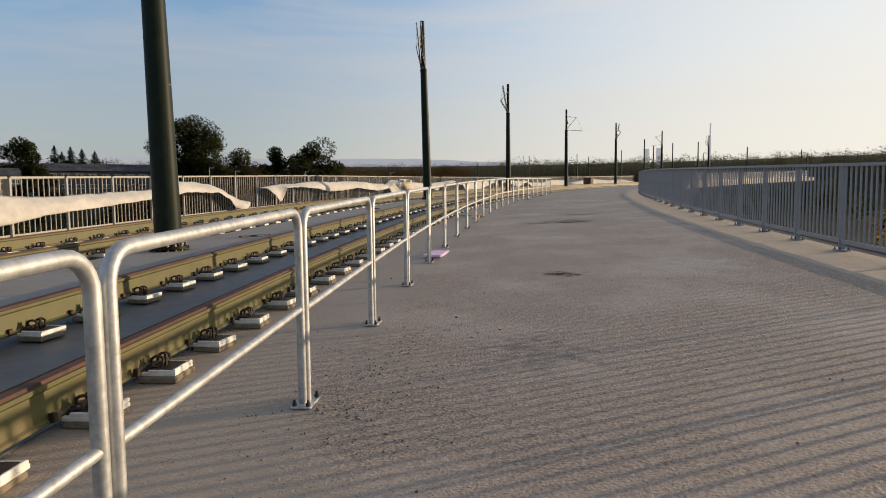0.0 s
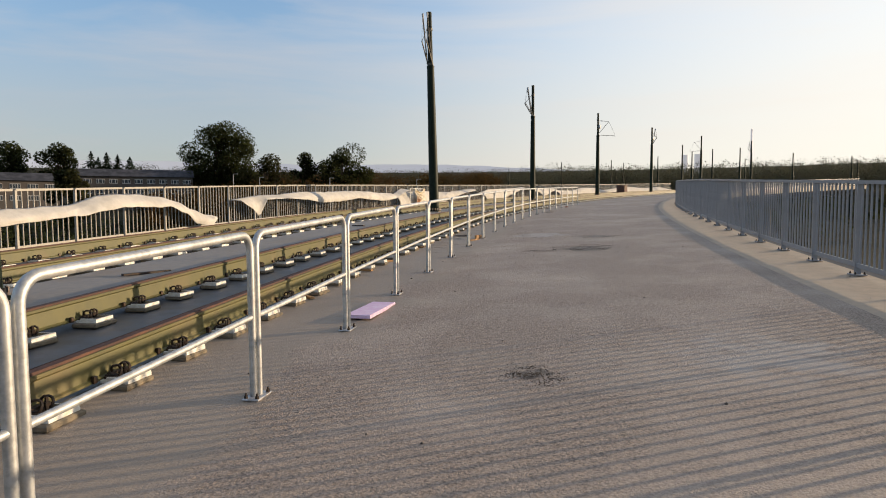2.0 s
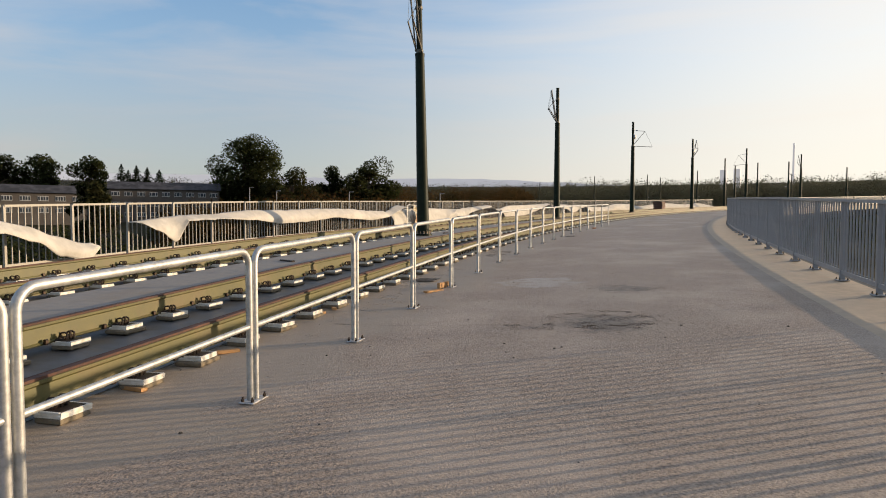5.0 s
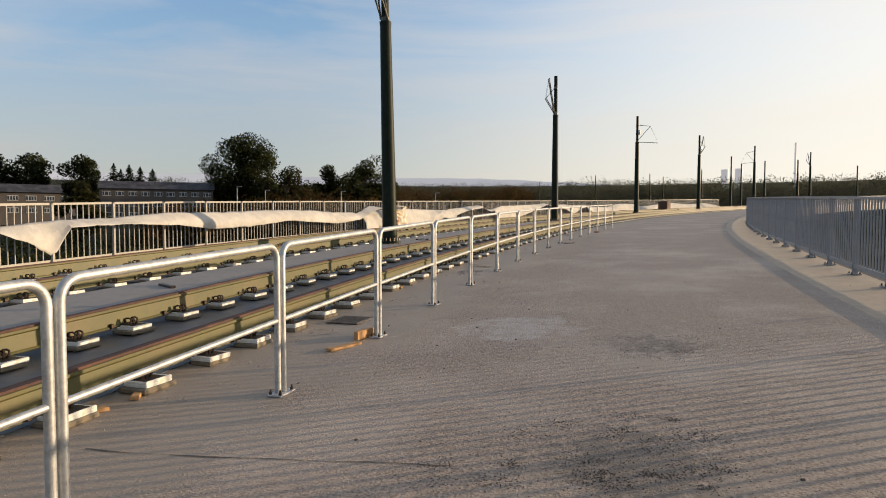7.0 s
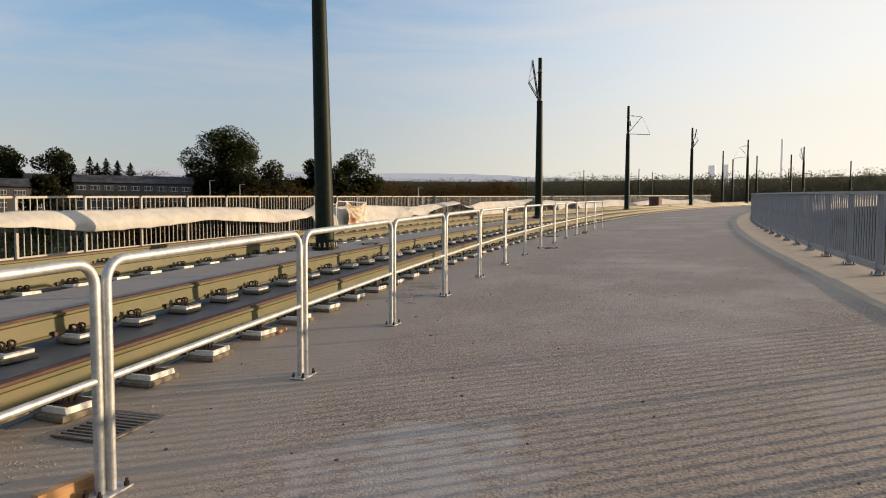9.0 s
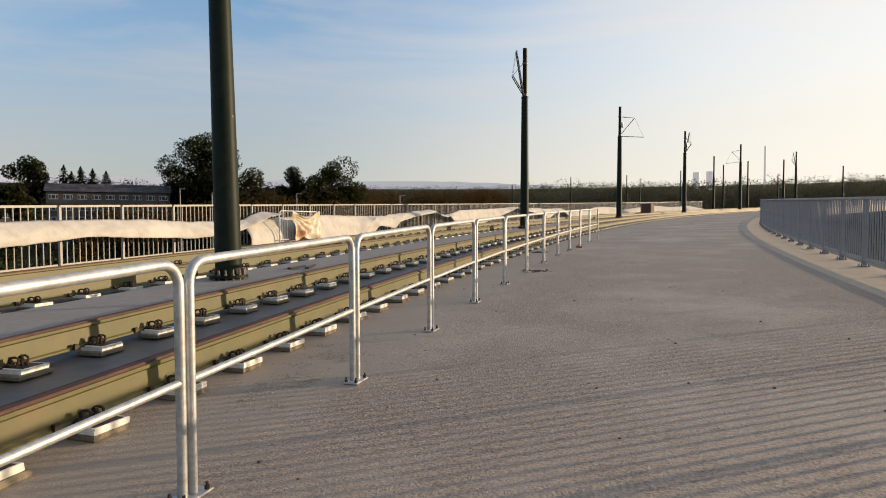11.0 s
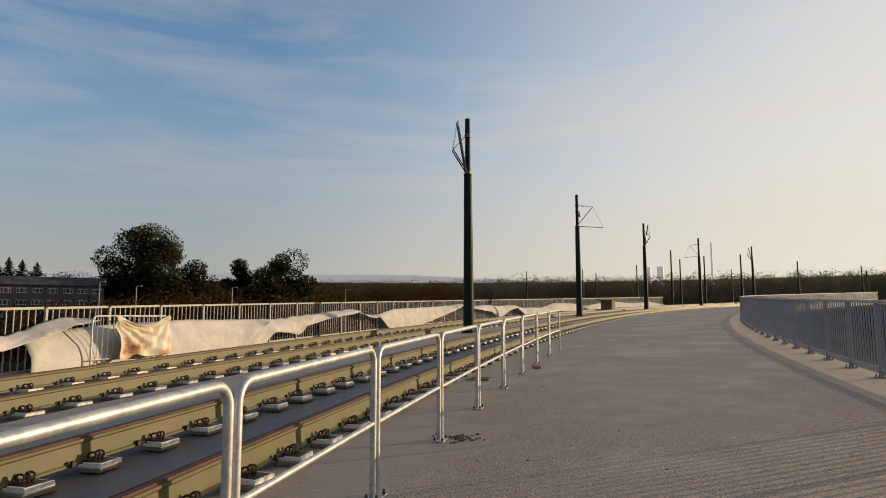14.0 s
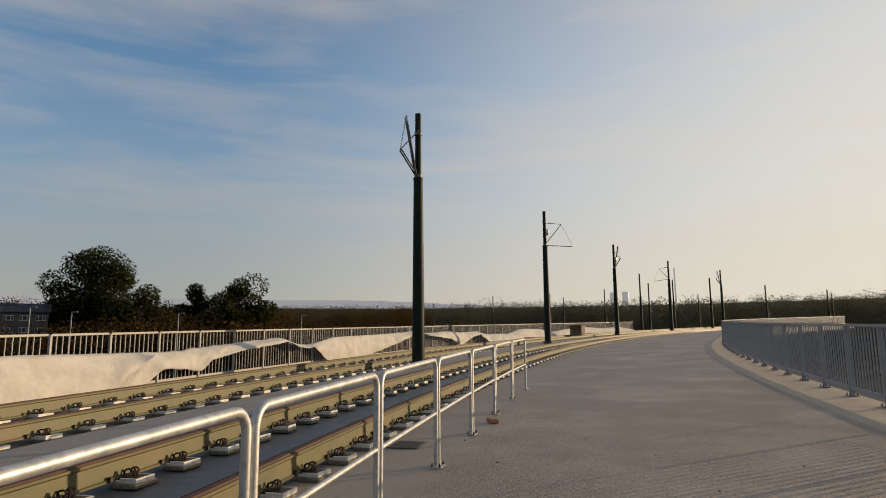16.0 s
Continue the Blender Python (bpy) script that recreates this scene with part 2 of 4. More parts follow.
timber = material("raw_timber", (0.48, 0.27, 0.11), 0.75, second=(0.36, 0.18, 0.07), scale=9, stretch=(1, 6, 6))
brick_red = material("orange_brick", (0.48, 0.19, 0.08), 0.85, second=(0.36, 0.14, 0.07), scale=25)
grate_iron = material("cast_iron", (0.13, 0.115, 0.10), 0.7, 0.3, second=(0.19, 0.15, 0.11), scale=20)
drain_dark = material("shaft_darkness", (0.02, 0.018, 0.016), 0.9)
dirt_brown = material("brown_mud", (0.105, 0.068, 0.042), 0.95, second=(0.055, 0.042, 0.03), scale=30, spread=0.35)
dirt_dark = material("dark_debris", (0.075, 0.062, 0.05), 0.95, second=(0.15, 0.13, 0.11), scale=30, spread=0.3)
crumbs_mat = material("concrete_crumbs", (0.33, 0.285, 0.235), 0.95, second=(0.20, 0.165, 0.13), scale=30, spread=0.3)
crate_mat = material("brown_crate_board", (0.13, 0.06, 0.035), 0.75, second=(0.09, 0.045, 0.03), scale=6)
ceramic = material("grey_insulator", (0.55, 0.53, 0.50), 0.35)
arm_steel = material("bracket_tube", (0.09, 0.08, 0.065), 0.5, 0.4, second=(0.14, 0.12, 0.09), scale=9)
wall_plaster = material("grey_render_wall", (0.11, 0.092, 0.078), 0.9, second=(0.085, 0.073, 0.063), scale=0.4)
roof_dark = material("dark_roof_sheet", (0.045, 0.046, 0.052), 0.8, second=(0.09, 0.09, 0.10), scale=0.5, spec=0.08)
glass_dark = material("window_glass", (0.05, 0.06, 0.07), 0.1)
frame_white = material("white_window_frame", (0.48, 0.47, 0.45), 0.5)
bark = material("tree_bark", (0.10, 0.075, 0.05), 0.9, second=(0.06, 0.045, 0.03), scale=3, spec=0.08)
leaf_green = material("broad_leaves", (0.078, 0.090, 0.034), 0.7, second=(0.050, 0.060, 0.022), scale=0.5, spread=0.3, spec=0.08)
leaf_pale = material("pale_leaves", (0.085, 0.085, 0.036), 0.7, second=(0.05, 0.055, 0.022), scale=0.5, spread=0.4, spec=0.08)
leaf_dark = material("conifer_needles", (0.030, 0.045, 0.025), 0.8, second=(0.022, 0.032, 0.018), scale=0.5, spread=0.35, spec=0.08)
leaf_rust = material("autumn_scrub", (0.125, 0.070, 0.026), 0.8, second=(0.058, 0.046, 0.018), scale=0.14, mix=(0.42, 0.58),
                     spread=0.25, spec=0.08)
# far woods: distance haze mixed into the base colour, paler and greyer
leaf_far = material("haze_paled_leaves", (0.118, 0.124, 0.092), 0.9, second=(0.086, 0.094, 0.068), scale=0.05, spread=0.2, spec=0.08)
soil = material("rough_ground", (0.034, 0.029, 0.018), 0.95, second=(0.022, 0.024, 0.012), scale=0.2, mix=(0.4, 0.6),
                third=(0.07, 0.057, 0.036), tscale=0.03, bump=0.4, bscale=1.5, bdist=0.2, spec=0.08)


def thin_leaves(m):
    """Leaves pass half of the light on to their far side."""
    n, l = m.node_tree.nodes, m.node_tree.links
    b = n["Principled BSDF"]
    tr = n.new("ShaderNodeBsdfTranslucent")
    l.new(b.inputs["Base Color"].links[0].from_socket, tr.inputs["Color"])
    mx = n.new("ShaderNodeMixShader")
    l.new(b.outputs["BSDF"], mx.inputs[1])
    l.new(tr.outputs["BSDF"], mx.inputs[2])
    l.new(mx.outputs["Shader"], n["Material Output"].inputs["Surface"])


leaf_gold = material("golden_reeds", (0.34, 0.215, 0.07), 0.9, second=(0.22, 0.15, 0.05), scale=0.5, spread=0.35, spec=0.08)
for leaf in (leaf_green, leaf_pale, leaf_dark, leaf_rust, leaf_far, leaf_gold):
    thin_leaves(leaf)



# ---- the bridge's line: s metres along the handrail, d metres to its left, h above the deck line ----
RAD, CX, CY = 172.69, 172.03, -1.02


def heading(s):
    return s / RAD


def deck_z(s):
    """The deck climbs a little more steeply before the crest near s = 25."""
    q = min(max(s - 20.0, 0.0), 10.0)
    return -0.457 + 0.0313 * s + 0.0104 * (min(s, 20.0) - 10.0 + q - q * q / 20.0)


def slope(s):
    return (deck_z(s + 0.5) - deck_z(s - 0.5))


def cross(d):
    """Height of the footway's surface above the deck line."""
    return 0.0255 * -d if d < 0 else 0.0


def at(s, d, h=0.0):
    a = heading(s)
    return Vector((CX - (RAD + d) * math.cos(a), CY + (RAD + d) * math.sin(a), deck_z(s) + h))


def frame_at(s, d, h=0.0, turn=0.0):
    """Local x along the bridge, y to its left, z up."""
    p = at(s, d, h)
    return Matrix.Translation(p) @ Matrix.Rotation(math.pi / 2 - heading(s) + radians(turn), 4, "Z")


# ---- mesh building ----
class Shape:
    def __init__(self):
        self.v, self.f = [], []

    def add(self, verts, faces, m=None):
        k = len(self.v)
        self.v += [tuple(m @ Vector(p)) if m else tuple(p) for p in verts]
        self.f += [tuple(i + k for i in q) for q in faces]
        return self

    def box(self, c, size, m=None, bevel=0.0):
        x, y, z = (a / 2 for a in size)
        if bevel:
            e = bevel
            pts = []
            for zz, q in ((-z, 0), (-z + e, 1), (z - e, 1), (z, 0)):
                a, b = x - (0 if q else e), y - (0 if q else e)
                pts += [(-a, -b, zz), (a, -b, zz), (a, b, zz), (-a, b, zz)]
            fs = [(3, 2, 1, 0), (12, 13, 14, 15)]
            for r in range(3):
                for i in range(4):
                    j = (i + 1) % 4
                    fs.append((r * 4 + i, r * 4 + j, r * 4 + 4 + j, r * 4 + 4 + i))
        else:
            pts = [(-x, -y, -z), (x, -y, -z), (x, y, -z), (-x, y, -z), (-x, -y, z), (x, -y, z), (x, y, z), (-x, y, z)]
            fs = [(3, 2, 1, 0), (4, 5, 6, 7), (0, 1, 5, 4), (1, 2, 6, 5), (2, 3, 7, 6), (3, 0, 4, 7)]
        pts = [(p[0] + c[0], p[1] + c[1], p[2] + c[2]) for p in pts]
        return self.add(pts, fs, m)

    def tube(self, path, r, n=8, m=None, caps=True):
        """A round tube along path; r is one radius or one for each point."""
        path = [Vector(p) for p in path]
        rs = r if isinstance(r, (list, tuple)) else [r] * len(path)
        pts, fs, side = [], [], None
        for i, p in enumerate(path):
            t = (path[min(i + 1, len(path) - 1)] - path[max(i - 1, 0)]).normalized()
            if side is None:
                side = t.cross(Vector((0, 0, 1)) if abs(t.z) < 0.9 else Vector((1, 0, 0))).normalized()
            side = (side - t * side.dot(t)).normalized()
            up = t.cross(side)
            for k in range(n):
                a = 2 * math.pi * k / n
                pts.append(p + (side * math.cos(a) + up * math.sin(a)) * rs[i])
        for i in range(len(path) - 1):
            for k in range(n):
                j = (k + 1) % n
                fs.append((i * n + k, i * n + j, i * n + n + j, i * n + n + k))
        if caps:
            fs.append(tuple(range(n - 1, -1, -1)))
            fs.append(tuple(range(len(pts) - n, len(pts))))
        return self.add(pts, fs, m)

    def sweep(self, profile, ss, place, close=True):
        """A closed cross-section of (d, h) swept along the stations ss."""
        n = len(profile)
        pts, fs = [], []
        for s in ss:
            pts += [tuple(place(s, d, h)) for d, h in profile]
        for i in range(len(ss) - 1):
            for k in range(n if close else n - 1):
                j = (k + 1) % n
                fs.append((i * n + k, i * n + n + k, i * n + n + j, i * n + j))
        if close:
            fs.append(tuple(range(n)))
            fs.append(tuple(range(len(pts) - 1, len(pts) - n - 1, -1)))
        return self.add(pts, fs)

    def data(self, name, mat, smooth=False, angle=None):
        me = bpy.data.meshes.new(name)
        me.from_pydata(self.v, [], self.f)
        me.materials.append(mat)
        if smooth:
            me.shade_smooth()
            if angle:
                me.set_sharp_from_angle(angle=radians(angle))
        me.update()
        return me


def part(name, shape, mat, parent=None, label="", smooth=False, m=None, angle=40):
    me = shape if isinstance(shape, bpy.types.Mesh) else shape.data(name, mat, smooth, angle)
    ob = new(name, me)
    if parent:
        ob.parent = parent
    if m is not None:
        ob.matrix_basis = m
    if label:
        tagged(ob, label)
    return ob


def thing(name, label, category, m=None, group="", kind="", shape=None, mat=None, smooth=False):
    ob = part(name, shape, mat, None, "", smooth) if shape else new(name)
    if m is not None:
        ob.matrix_basis = m
    return tagged(ob, label, category, group, kind)


def steps(a, b, step):
    n = max(1, round((b - a) / step))
    return [a + (b - a) * i / n for i in range(n + 1)]


# ---- ground ----
def ground_z(x, y):
    r = math.hypot(x - 8, y - 40)
    if r < 60:
        z = -6.0
    elif r < 260:
        u = (r - 60) / 200
        z = -6.0 + 10.0 * u * u * (3 - 2 * u)
    elif r < 520:
        z = 4.0 + (r - 260) * 0.030
    else:
        z = 11.8 + (r - 520) * 0.062
    return z + 0.5 * noise.noise(Vector((x * 0.03, y * 0.03, 0))) * min(1, r / 80)


g = Shape()
rings = [0, 12, 25, 40, 55, 70, 85, 100, 120, 140, 165, 190, 220, 260, 310, 370, 440, 520, 700, 1000, 1500, 2200, 3000]
NSEG = 96
pts = [(8, 40, ground_z(8, 40))]
for r in rings[1:]:
    for k in range(NSEG):
        a = 2 * math.pi * k / NSEG
        x, y = 8 + r * math.cos(a), 40 + r * math.sin(a)
        pts.append((x, y, ground_z(x, y)))
fs = [(0, 1 + k, 1 + (k + 1) % NSEG) for k in range(NSEG)]
for i in range(len(rings) - 2):
    for k in range(NSEG):
        j = (k + 1) % NSEG
        fs.append((1 + i * NSEG + k, 1 + i * NSEG + NSEG + k, 1 + i * NSEG + NSEG + j, 1 + i * NSEG + j))
g.add(pts, fs)
thing("ground", "rough dark soil and grass sloping up to far woods", "ground", kind="structure", shape=g, mat=soil, smooth=True)

# far hills, a plain backdrop: their haze is painted as an even glow
haze = bpy.data.materials.new("hazy_hills_glow")
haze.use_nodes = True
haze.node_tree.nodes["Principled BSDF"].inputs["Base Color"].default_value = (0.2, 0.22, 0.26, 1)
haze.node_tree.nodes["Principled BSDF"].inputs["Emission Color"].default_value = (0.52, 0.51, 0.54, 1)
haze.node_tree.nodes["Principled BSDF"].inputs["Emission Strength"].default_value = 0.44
# for the far towers and chimney: haze painted as a pale emission
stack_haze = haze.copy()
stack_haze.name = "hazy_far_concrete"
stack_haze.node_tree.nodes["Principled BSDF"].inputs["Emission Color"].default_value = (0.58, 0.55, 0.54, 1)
g = Shape()
pts, fs = [], []
for i in range(181):
    a = radians(-60 + 72 * i / 180)
    x, y = 3400 * math.sin(a), 3400 * math.cos(a)
    top = 226 - 55 * max(0.0, (a + 0.12) / 0.33) + 16 * noise.noise(Vector((a * 3.0, 2.0, 0))) + 6 * noise.noise(Vector((a * 25, 5.0, 0)))
    pts += [(x, y, 40), (x, y, top), (x * 1.05, y * 1.05, 40)]
for i in range(180):
    for k in range(2):
        fs.append((3 * i + k, 3 * i + 3 + k, 3 * i + 4 + k, 3 * i + 1 + k))
g.add(pts, fs)
thing("backdrop", "hills on the horizon, their pale blue haze painted as a glow", "backdrop", kind="structure", shape=g, mat=haze, smooth=True)

# ---- bridge deck ----
S0, S1 = -14.0, 150.0
LONG = steps(S0, S1, 1.5)


def place(s, d, h):
    return at(s, d, h)


g = Shape()
ds = [1.28, 0.6, 0.0, -1.0, -2.0, -3.0, -4.0, -5.08]
g.sweep([(d, cross(d)) for d in ds] + [(-5.08, -0.5), (1.28, -0.5)], LONG, place)
thing("footway", "grey broom-finished concrete walkway with dust and stains", "walkway", kind="structure", shape=g, mat=concrete)
g = Shape().sweep([(-5.08, cross(-5.08)), (-6.10, cross(-6.10)), (-6.10, -0.4), (-5.08, -0.4)], LONG, place)
thing("parapet_strip", "beige smooth concrete edge strip under the railing", "parapet", kind="structure", shape=g, mat=beige)
g = Shape().sweep([(-6.10, cross(-6.10) - 0.03), (-6.42, cross(-6.10) - 0.03), (-6.42, cross(-6.10) + 0.01), (-6.46, cross(-6.10) + 0.01),
                   (-6.46, -0.5), (-6.10, -0.5)], LONG, place)
thing("edge_gutter", "dark steel gutter along the outer edge of the bridge", "gutter", kind="structure", shape=g, mat=grate_iron)
TB2 = 0.055
g = Shape().sweep([(3.20, 0.04), (1.28, 0.003), (1.28, -0.5), (3.20, -0.5)], LONG, place)
thing("track_bed_east", "concrete bed between the rails, rail shade painted blue-grey, brown dirt", "track bed", kind="structure", shape=g, mat=bed_blue_shade)
g = Shape().sweep([(4.65, 0.20), (3.20, 0.20), (3.20, -0.5), (4.65, -0.5)], LONG, place)
thing("centre_slab", "pale grey concrete slab between the two tracks", "slab", kind="structure", shape=g, mat=slab_grey)
g = Shape().sweep([(7.95, 0.135), (4.65, 0.055), (4.65, -0.5), (7.95, -0.5)], LONG, place)
thing("track_bed_west", "dirty dark concrete bed of the far track", "track bed", kind="structure", shape=g, mat=bed_dirty)
g = Shape().sweep([(9.0, 0.17), (7.95, 0.17), (7.95, -0.4), (9.0, -0.4)], LONG, place)
thing("edge_kerb", "beige concrete kerb under the far fence", "kerb", kind="structure", shape=g, mat=beige)
g = Shape().sweep([(8.0, -0.5), (-5.4, -0.5), (-3.0, -1.6), (6.0, -1.6)], LONG, place)
thing("bridge_girder", "plain grey concrete girder carrying the deck", "girder", kind="structure", shape=g, mat=slab_grey)
for s in (0, 32, 64, 96, 128):
    p = at(s, 1.5, -1.6)
    b = ground_z(p.x, p.y) - 1
    g = Shape().tube([(0, 0, b - p.z), (0, 0, 0.02)], 0.9, 24)
    thing("bridge_pier", "round grey concrete pier under the girder", "pier", Matrix.Translation(p), kind="structure",
          shape=g, mat=slab_grey, smooth=True)

# ---- tram rails with their supports ----
clip_shape = Shape()
for x0 in (-0.045, 0.045):
    loop = [(x0 + 0.012 * math.sin(2 * q), 0.045 - 0.040 * math.cos(q), 0.085 + 0.042 * math.sin(q)) for q in [i * 0.56 - 0.9 for i in range(11)]]
    clip_shape.tube(loop, 0.010, 6)
    clip_shape.tube([(x0, 0.02, 0.055), (x0 * 1.7, 0.06, 0.062), (x0 * 1.9, 0.105, 0.058)], 0.010, 6)
clip_shape.tube([(0, 0.01, 0.045), (0, 0.01, 0.135)], 0.012, 6)
clip_shape.tube([(0, 0.01, 0.082), (0, 0.01, 0.104)], 0.024, 6)
clip_shape.box((0, 0.008, 0.046), (0.222, 0.186, 0.016), bevel=0.004)
clip_shape.box((0, 0.085, 0.062), (0.15, 0.035, 0.030), bevel=0.006)
clip_shape.box((-0.20, 0.105, 0.058), (0.035, 0.03, 0.055), bevel=0.006)
clip_shape.v = [(x, y, z - 0.010) for x, y, z in clip_shape.v]
clip_mesh = clip_shape.data("rail_clip", clip_black, True, 40)


def tray(rnd):
    """A white cast grout tray, its rim a little uneven."""
    t = Shape().box((0, 0, 0.014), (0.265, 0.225, 0.028), bevel=0.005)
    t.box((rnd.uniform(-0.006, 0.006), -0.1025, 0.036 + rnd.uniform(-0.006, 0.004)), (0.262, 0.018, 0.026), bevel=0.004)
    for x in (-0.122, 0.122):
        t.box((x, -0.01 + rnd.uniform(-0.01, 0.0), 0.034 + rnd.uniform(-0.006, 0.004)), (0.018, 0.164, 0.024), bevel=0.004)
    return t.data("support_pad", pad_white)


pad_rnd = random.Random(9)
pad_meshes = [tray(pad_rnd) for _ in range(5)]
bed_meshes = [Shape().box((pad_rnd.uniform(-0.02, 0.02), -0.004, -0.019), (0.27 + w, 0.225 + w * 0.6, 0.044), bevel=0.010).data("grout_bed", pad_stone)
              for w in (-0.02, 0.03, 0.06)]

RAILS = [(1.28, 0.0, 15.90), (2.80, 0.04, 16.70), (5.45, 0.074, 24.2), (7.03, 0.112, 26.3)]
RAIL_STEP = 0.735
for ri, (d0, base, phase) in enumerate(RAILS):
    rail = thing("tram_rail", "olive-jacketed tram rail with a rusty head on white pads", "rail", group="tram rails",
                 kind="structure")
    lo, hi = base + 0.062, base + 0.278
    web = [(d0 - 0.075, lo), (d0 - 0.075, lo + 0.018), (d0 - 0.058, lo + 0.03), (d0 - 0.050, hi - 0.045), (d0 - 0.066, hi - 0.03),
           (d0 - 0.066, hi - 0.006), (d0 + 0.066, hi - 0.006), (d0 + 0.066, hi - 0.03), (d0 + 0.050, hi - 0.045),
           (d0 + 0.058, lo + 0.03), (d0 + 0.075, lo + 0.018), (d0 + 0.075, lo)]
    part("rail_jacket", Shape().sweep(web[::-1], LONG, place), rail_olive, rail)
    part("rail_head", Shape().sweep([(d0 + 0.030, hi - 0.006), (d0 + 0.026, hi + 0.012), (d0 - 0.040, hi + 0.012),
                                     (d0 - 0.046, hi - 0.006)], LONG, place), rail_rust, rail, "rusty rail head")
    part("guard_lip", Shape().sweep([(d0 + 0.064, hi - 0.006), (d0 + 0.062, hi + 0.006), (d0 + 0.050, hi + 0.006),
                                     (d0 + 0.050, hi - 0.006)], LONG, place), rail_rust, rail)
    rnd = random.Random(40 + ri)
    for k in range(150):
        s = phase + (k - 26 - round((phase - 15.9) / RAIL_STEP)) * RAIL_STEP + rnd.uniform(-0.03, 0.03)
        m = frame_at(s, d0 - 0.190, base + 0.036, rnd.uniform(-5, 5))
        part("grout_bed", rnd.choice(bed_meshes), None, rail, m=m)
        part("support_pad", rnd.choice(pad_meshes), None, rail, m=m)
        part("rail_clip", clip_mesh, None, rail, m=m)

# ---- galvanised pipe handrail ----
LEG0, BAY = 4.22, 1.968


def hoop_path(k):
    r, x0, x1, top = 0.11, 0.029, BAY - 0.029, 1.125
    pts = [(x0, 0, k * x0)] + [(x0, 0, 0.5), (x0, 0, top - r + k * x0)]
    pts += [(x0 + r - r * math.cos(a), 0, top - r + r * math.sin(a) + k * (x0 + r)) for a in [i * math.pi / 12 for i in range(1, 7)]]
    pts += [(x1 - r + r * math.sin(a), 0, top - r + r * math.cos(a) + k * (x1 - r)) for a in [i * math.pi / 12 for i in range(0, 7)]]
    return pts + [(x1, 0, 0.5), (x1, 0, k * x1)]


plate = Shape().box((0, 0, 0.006), (0.22, 0.12, 0.012), bevel=0.003).data("base_plate", plate_zinc)
foot_bolt = Shape().tube([(0, 0, 0), (0, 0, 0.02)], 0.014, 6).tube([(0, 0, 0.02), (0, 0, 0.038)], 0.008, 6).data("bolt", clip_black)
PLATE_BOLTS = ((-0.085, -0.04), (0.085, -0.04), (-0.085, 0.04), (0.085, 0.04))


def handrail_panel(k, m):
    """One bent-tube panel for a deck that climbs k metres a metre."""
    p = thing("handrail_panel", "galvanised bent-tube handrail panel bolted to the concrete", "handrail", m, group="handrail panels")
    part("hoop", Shape().tube(hoop_path(k), 0.0245, 14), galvanised, p, smooth=True, angle=60)
    part("mid_rail", Shape().tube([(0.04, 0, 0.56 + 0.04 * k), (BAY - 0.04, 0, 0.56 + (BAY - 0.04) * k)], 0.019, 12), galvanised, p,
         smooth=True, angle=60)
    b = part("base_plate", plate, None, p, "zinc base plate")
    for bx, by in PLATE_BOLTS:
        part("bolt", foot_bolt, None, b, m=Matrix.Translation((bx, by, 0.01)))
    return p


panels = {}
for i in range(-2, 23):
    s = LEG0 + (i - 3) * BAY
    k = round(slope(s + BAY / 2), 3)
    m = frame_at(s + (0.12 if i < 2 else 0.0), 0)
    if i == 1:
        m = m @ Matrix.Diagonal(((BAY - 0.12) / BAY, 1, 1, 1))
    if k in panels:
        last = copy_thing(panels[k], m)
    else:
        last = panels[k] = handrail_panel(k, m)
part("base_plate", plate, None, last, "zinc base plate", m=Matrix.Translation((BAY, 0, k * BAY)))


# ---- steel fences on both edges ----
def fence_bay(name, label, group, bay, k, foot, bottom, top, mat, post_size, bar, nbars, m, base_plate):
    f = thing(name, label, "fence", m, group)
    part("post", Shape().box((0, 0, (foot + top - 0.02) / 2), (post_size[0], post_size[1], top - 0.02 - foot)), mat, f)
    for z, hh, nm in ((top - 0.02, 0.045, "top_rail"), (bottom + 0.02, 0.06, "bottom_rail")):
        sh = Matrix.Identity(4)
        sh[2][0] = k
        w = 0.06 if nm == "top_rail" else 0.03
        part(nm, Shape().box((bay / 2, 0, z), (bay + 0.002, w, hh), sh), mat, f)
    bm_ = Shape().box((0, 0, (bottom + top) / 2), (bar[0], bar[1], top - bottom - 0.07)).data("bar", mat)
    for j in range(nbars):
        x = bay * (j + 1) / (nbars + 1)
        part("bar", bm_, None, f, m=Matrix.Translation((x, 0, k * x)))
    if base_plate:
        b = part("base_plate", Shape().box((0, 0, foot + 0.008), (0.20, 0.16, 0.016), bevel=0.003), mat, f)
        for bx in (-0.075, 0.075):
            for by in (-0.055, 0.055):
                part("bolt", foot_bolt, None, b, m=Matrix.Translation((bx, by, foot + 0.012)))
    return f


def run_fence(s0, s1, bay, d, kinds):
    made = {}
    n = int((s1 - s0) / bay)
    for i in range(n):
        s = s0 + i * bay
        k = round(slope(s + bay / 2) / 0.008) * 0.008
        m = frame_at(s, d)
        if k not in made:
            made[k] = fence_bay(*kinds, bay, k, **FENCE, m=m)
        else:
            copy_thing(made[k], m)


h0 = cross(-5.95)
FENCE = dict(foot=h0 + 0.005, bottom=h0 + 0.12, top=h0 + 1.25, mat=fence_grey, post_size=(0.018, 0.08), bar=(0.027, 0.018), nbars=11,
             base_plate=True)
run_fence(8.33 - 14 * 1.514, 149, 1.514, -5.95, ("railing_bay", "blue-grey painted steel bar railing on bolted feet", "railing bays"))
FENCE = dict(foot=0.165, bottom=0.23, top=1.42, mat=fence_pale, post_size=(0.05, 0.05), bar=(0.016, 0.020), nbars=9,
             base_plate=False)
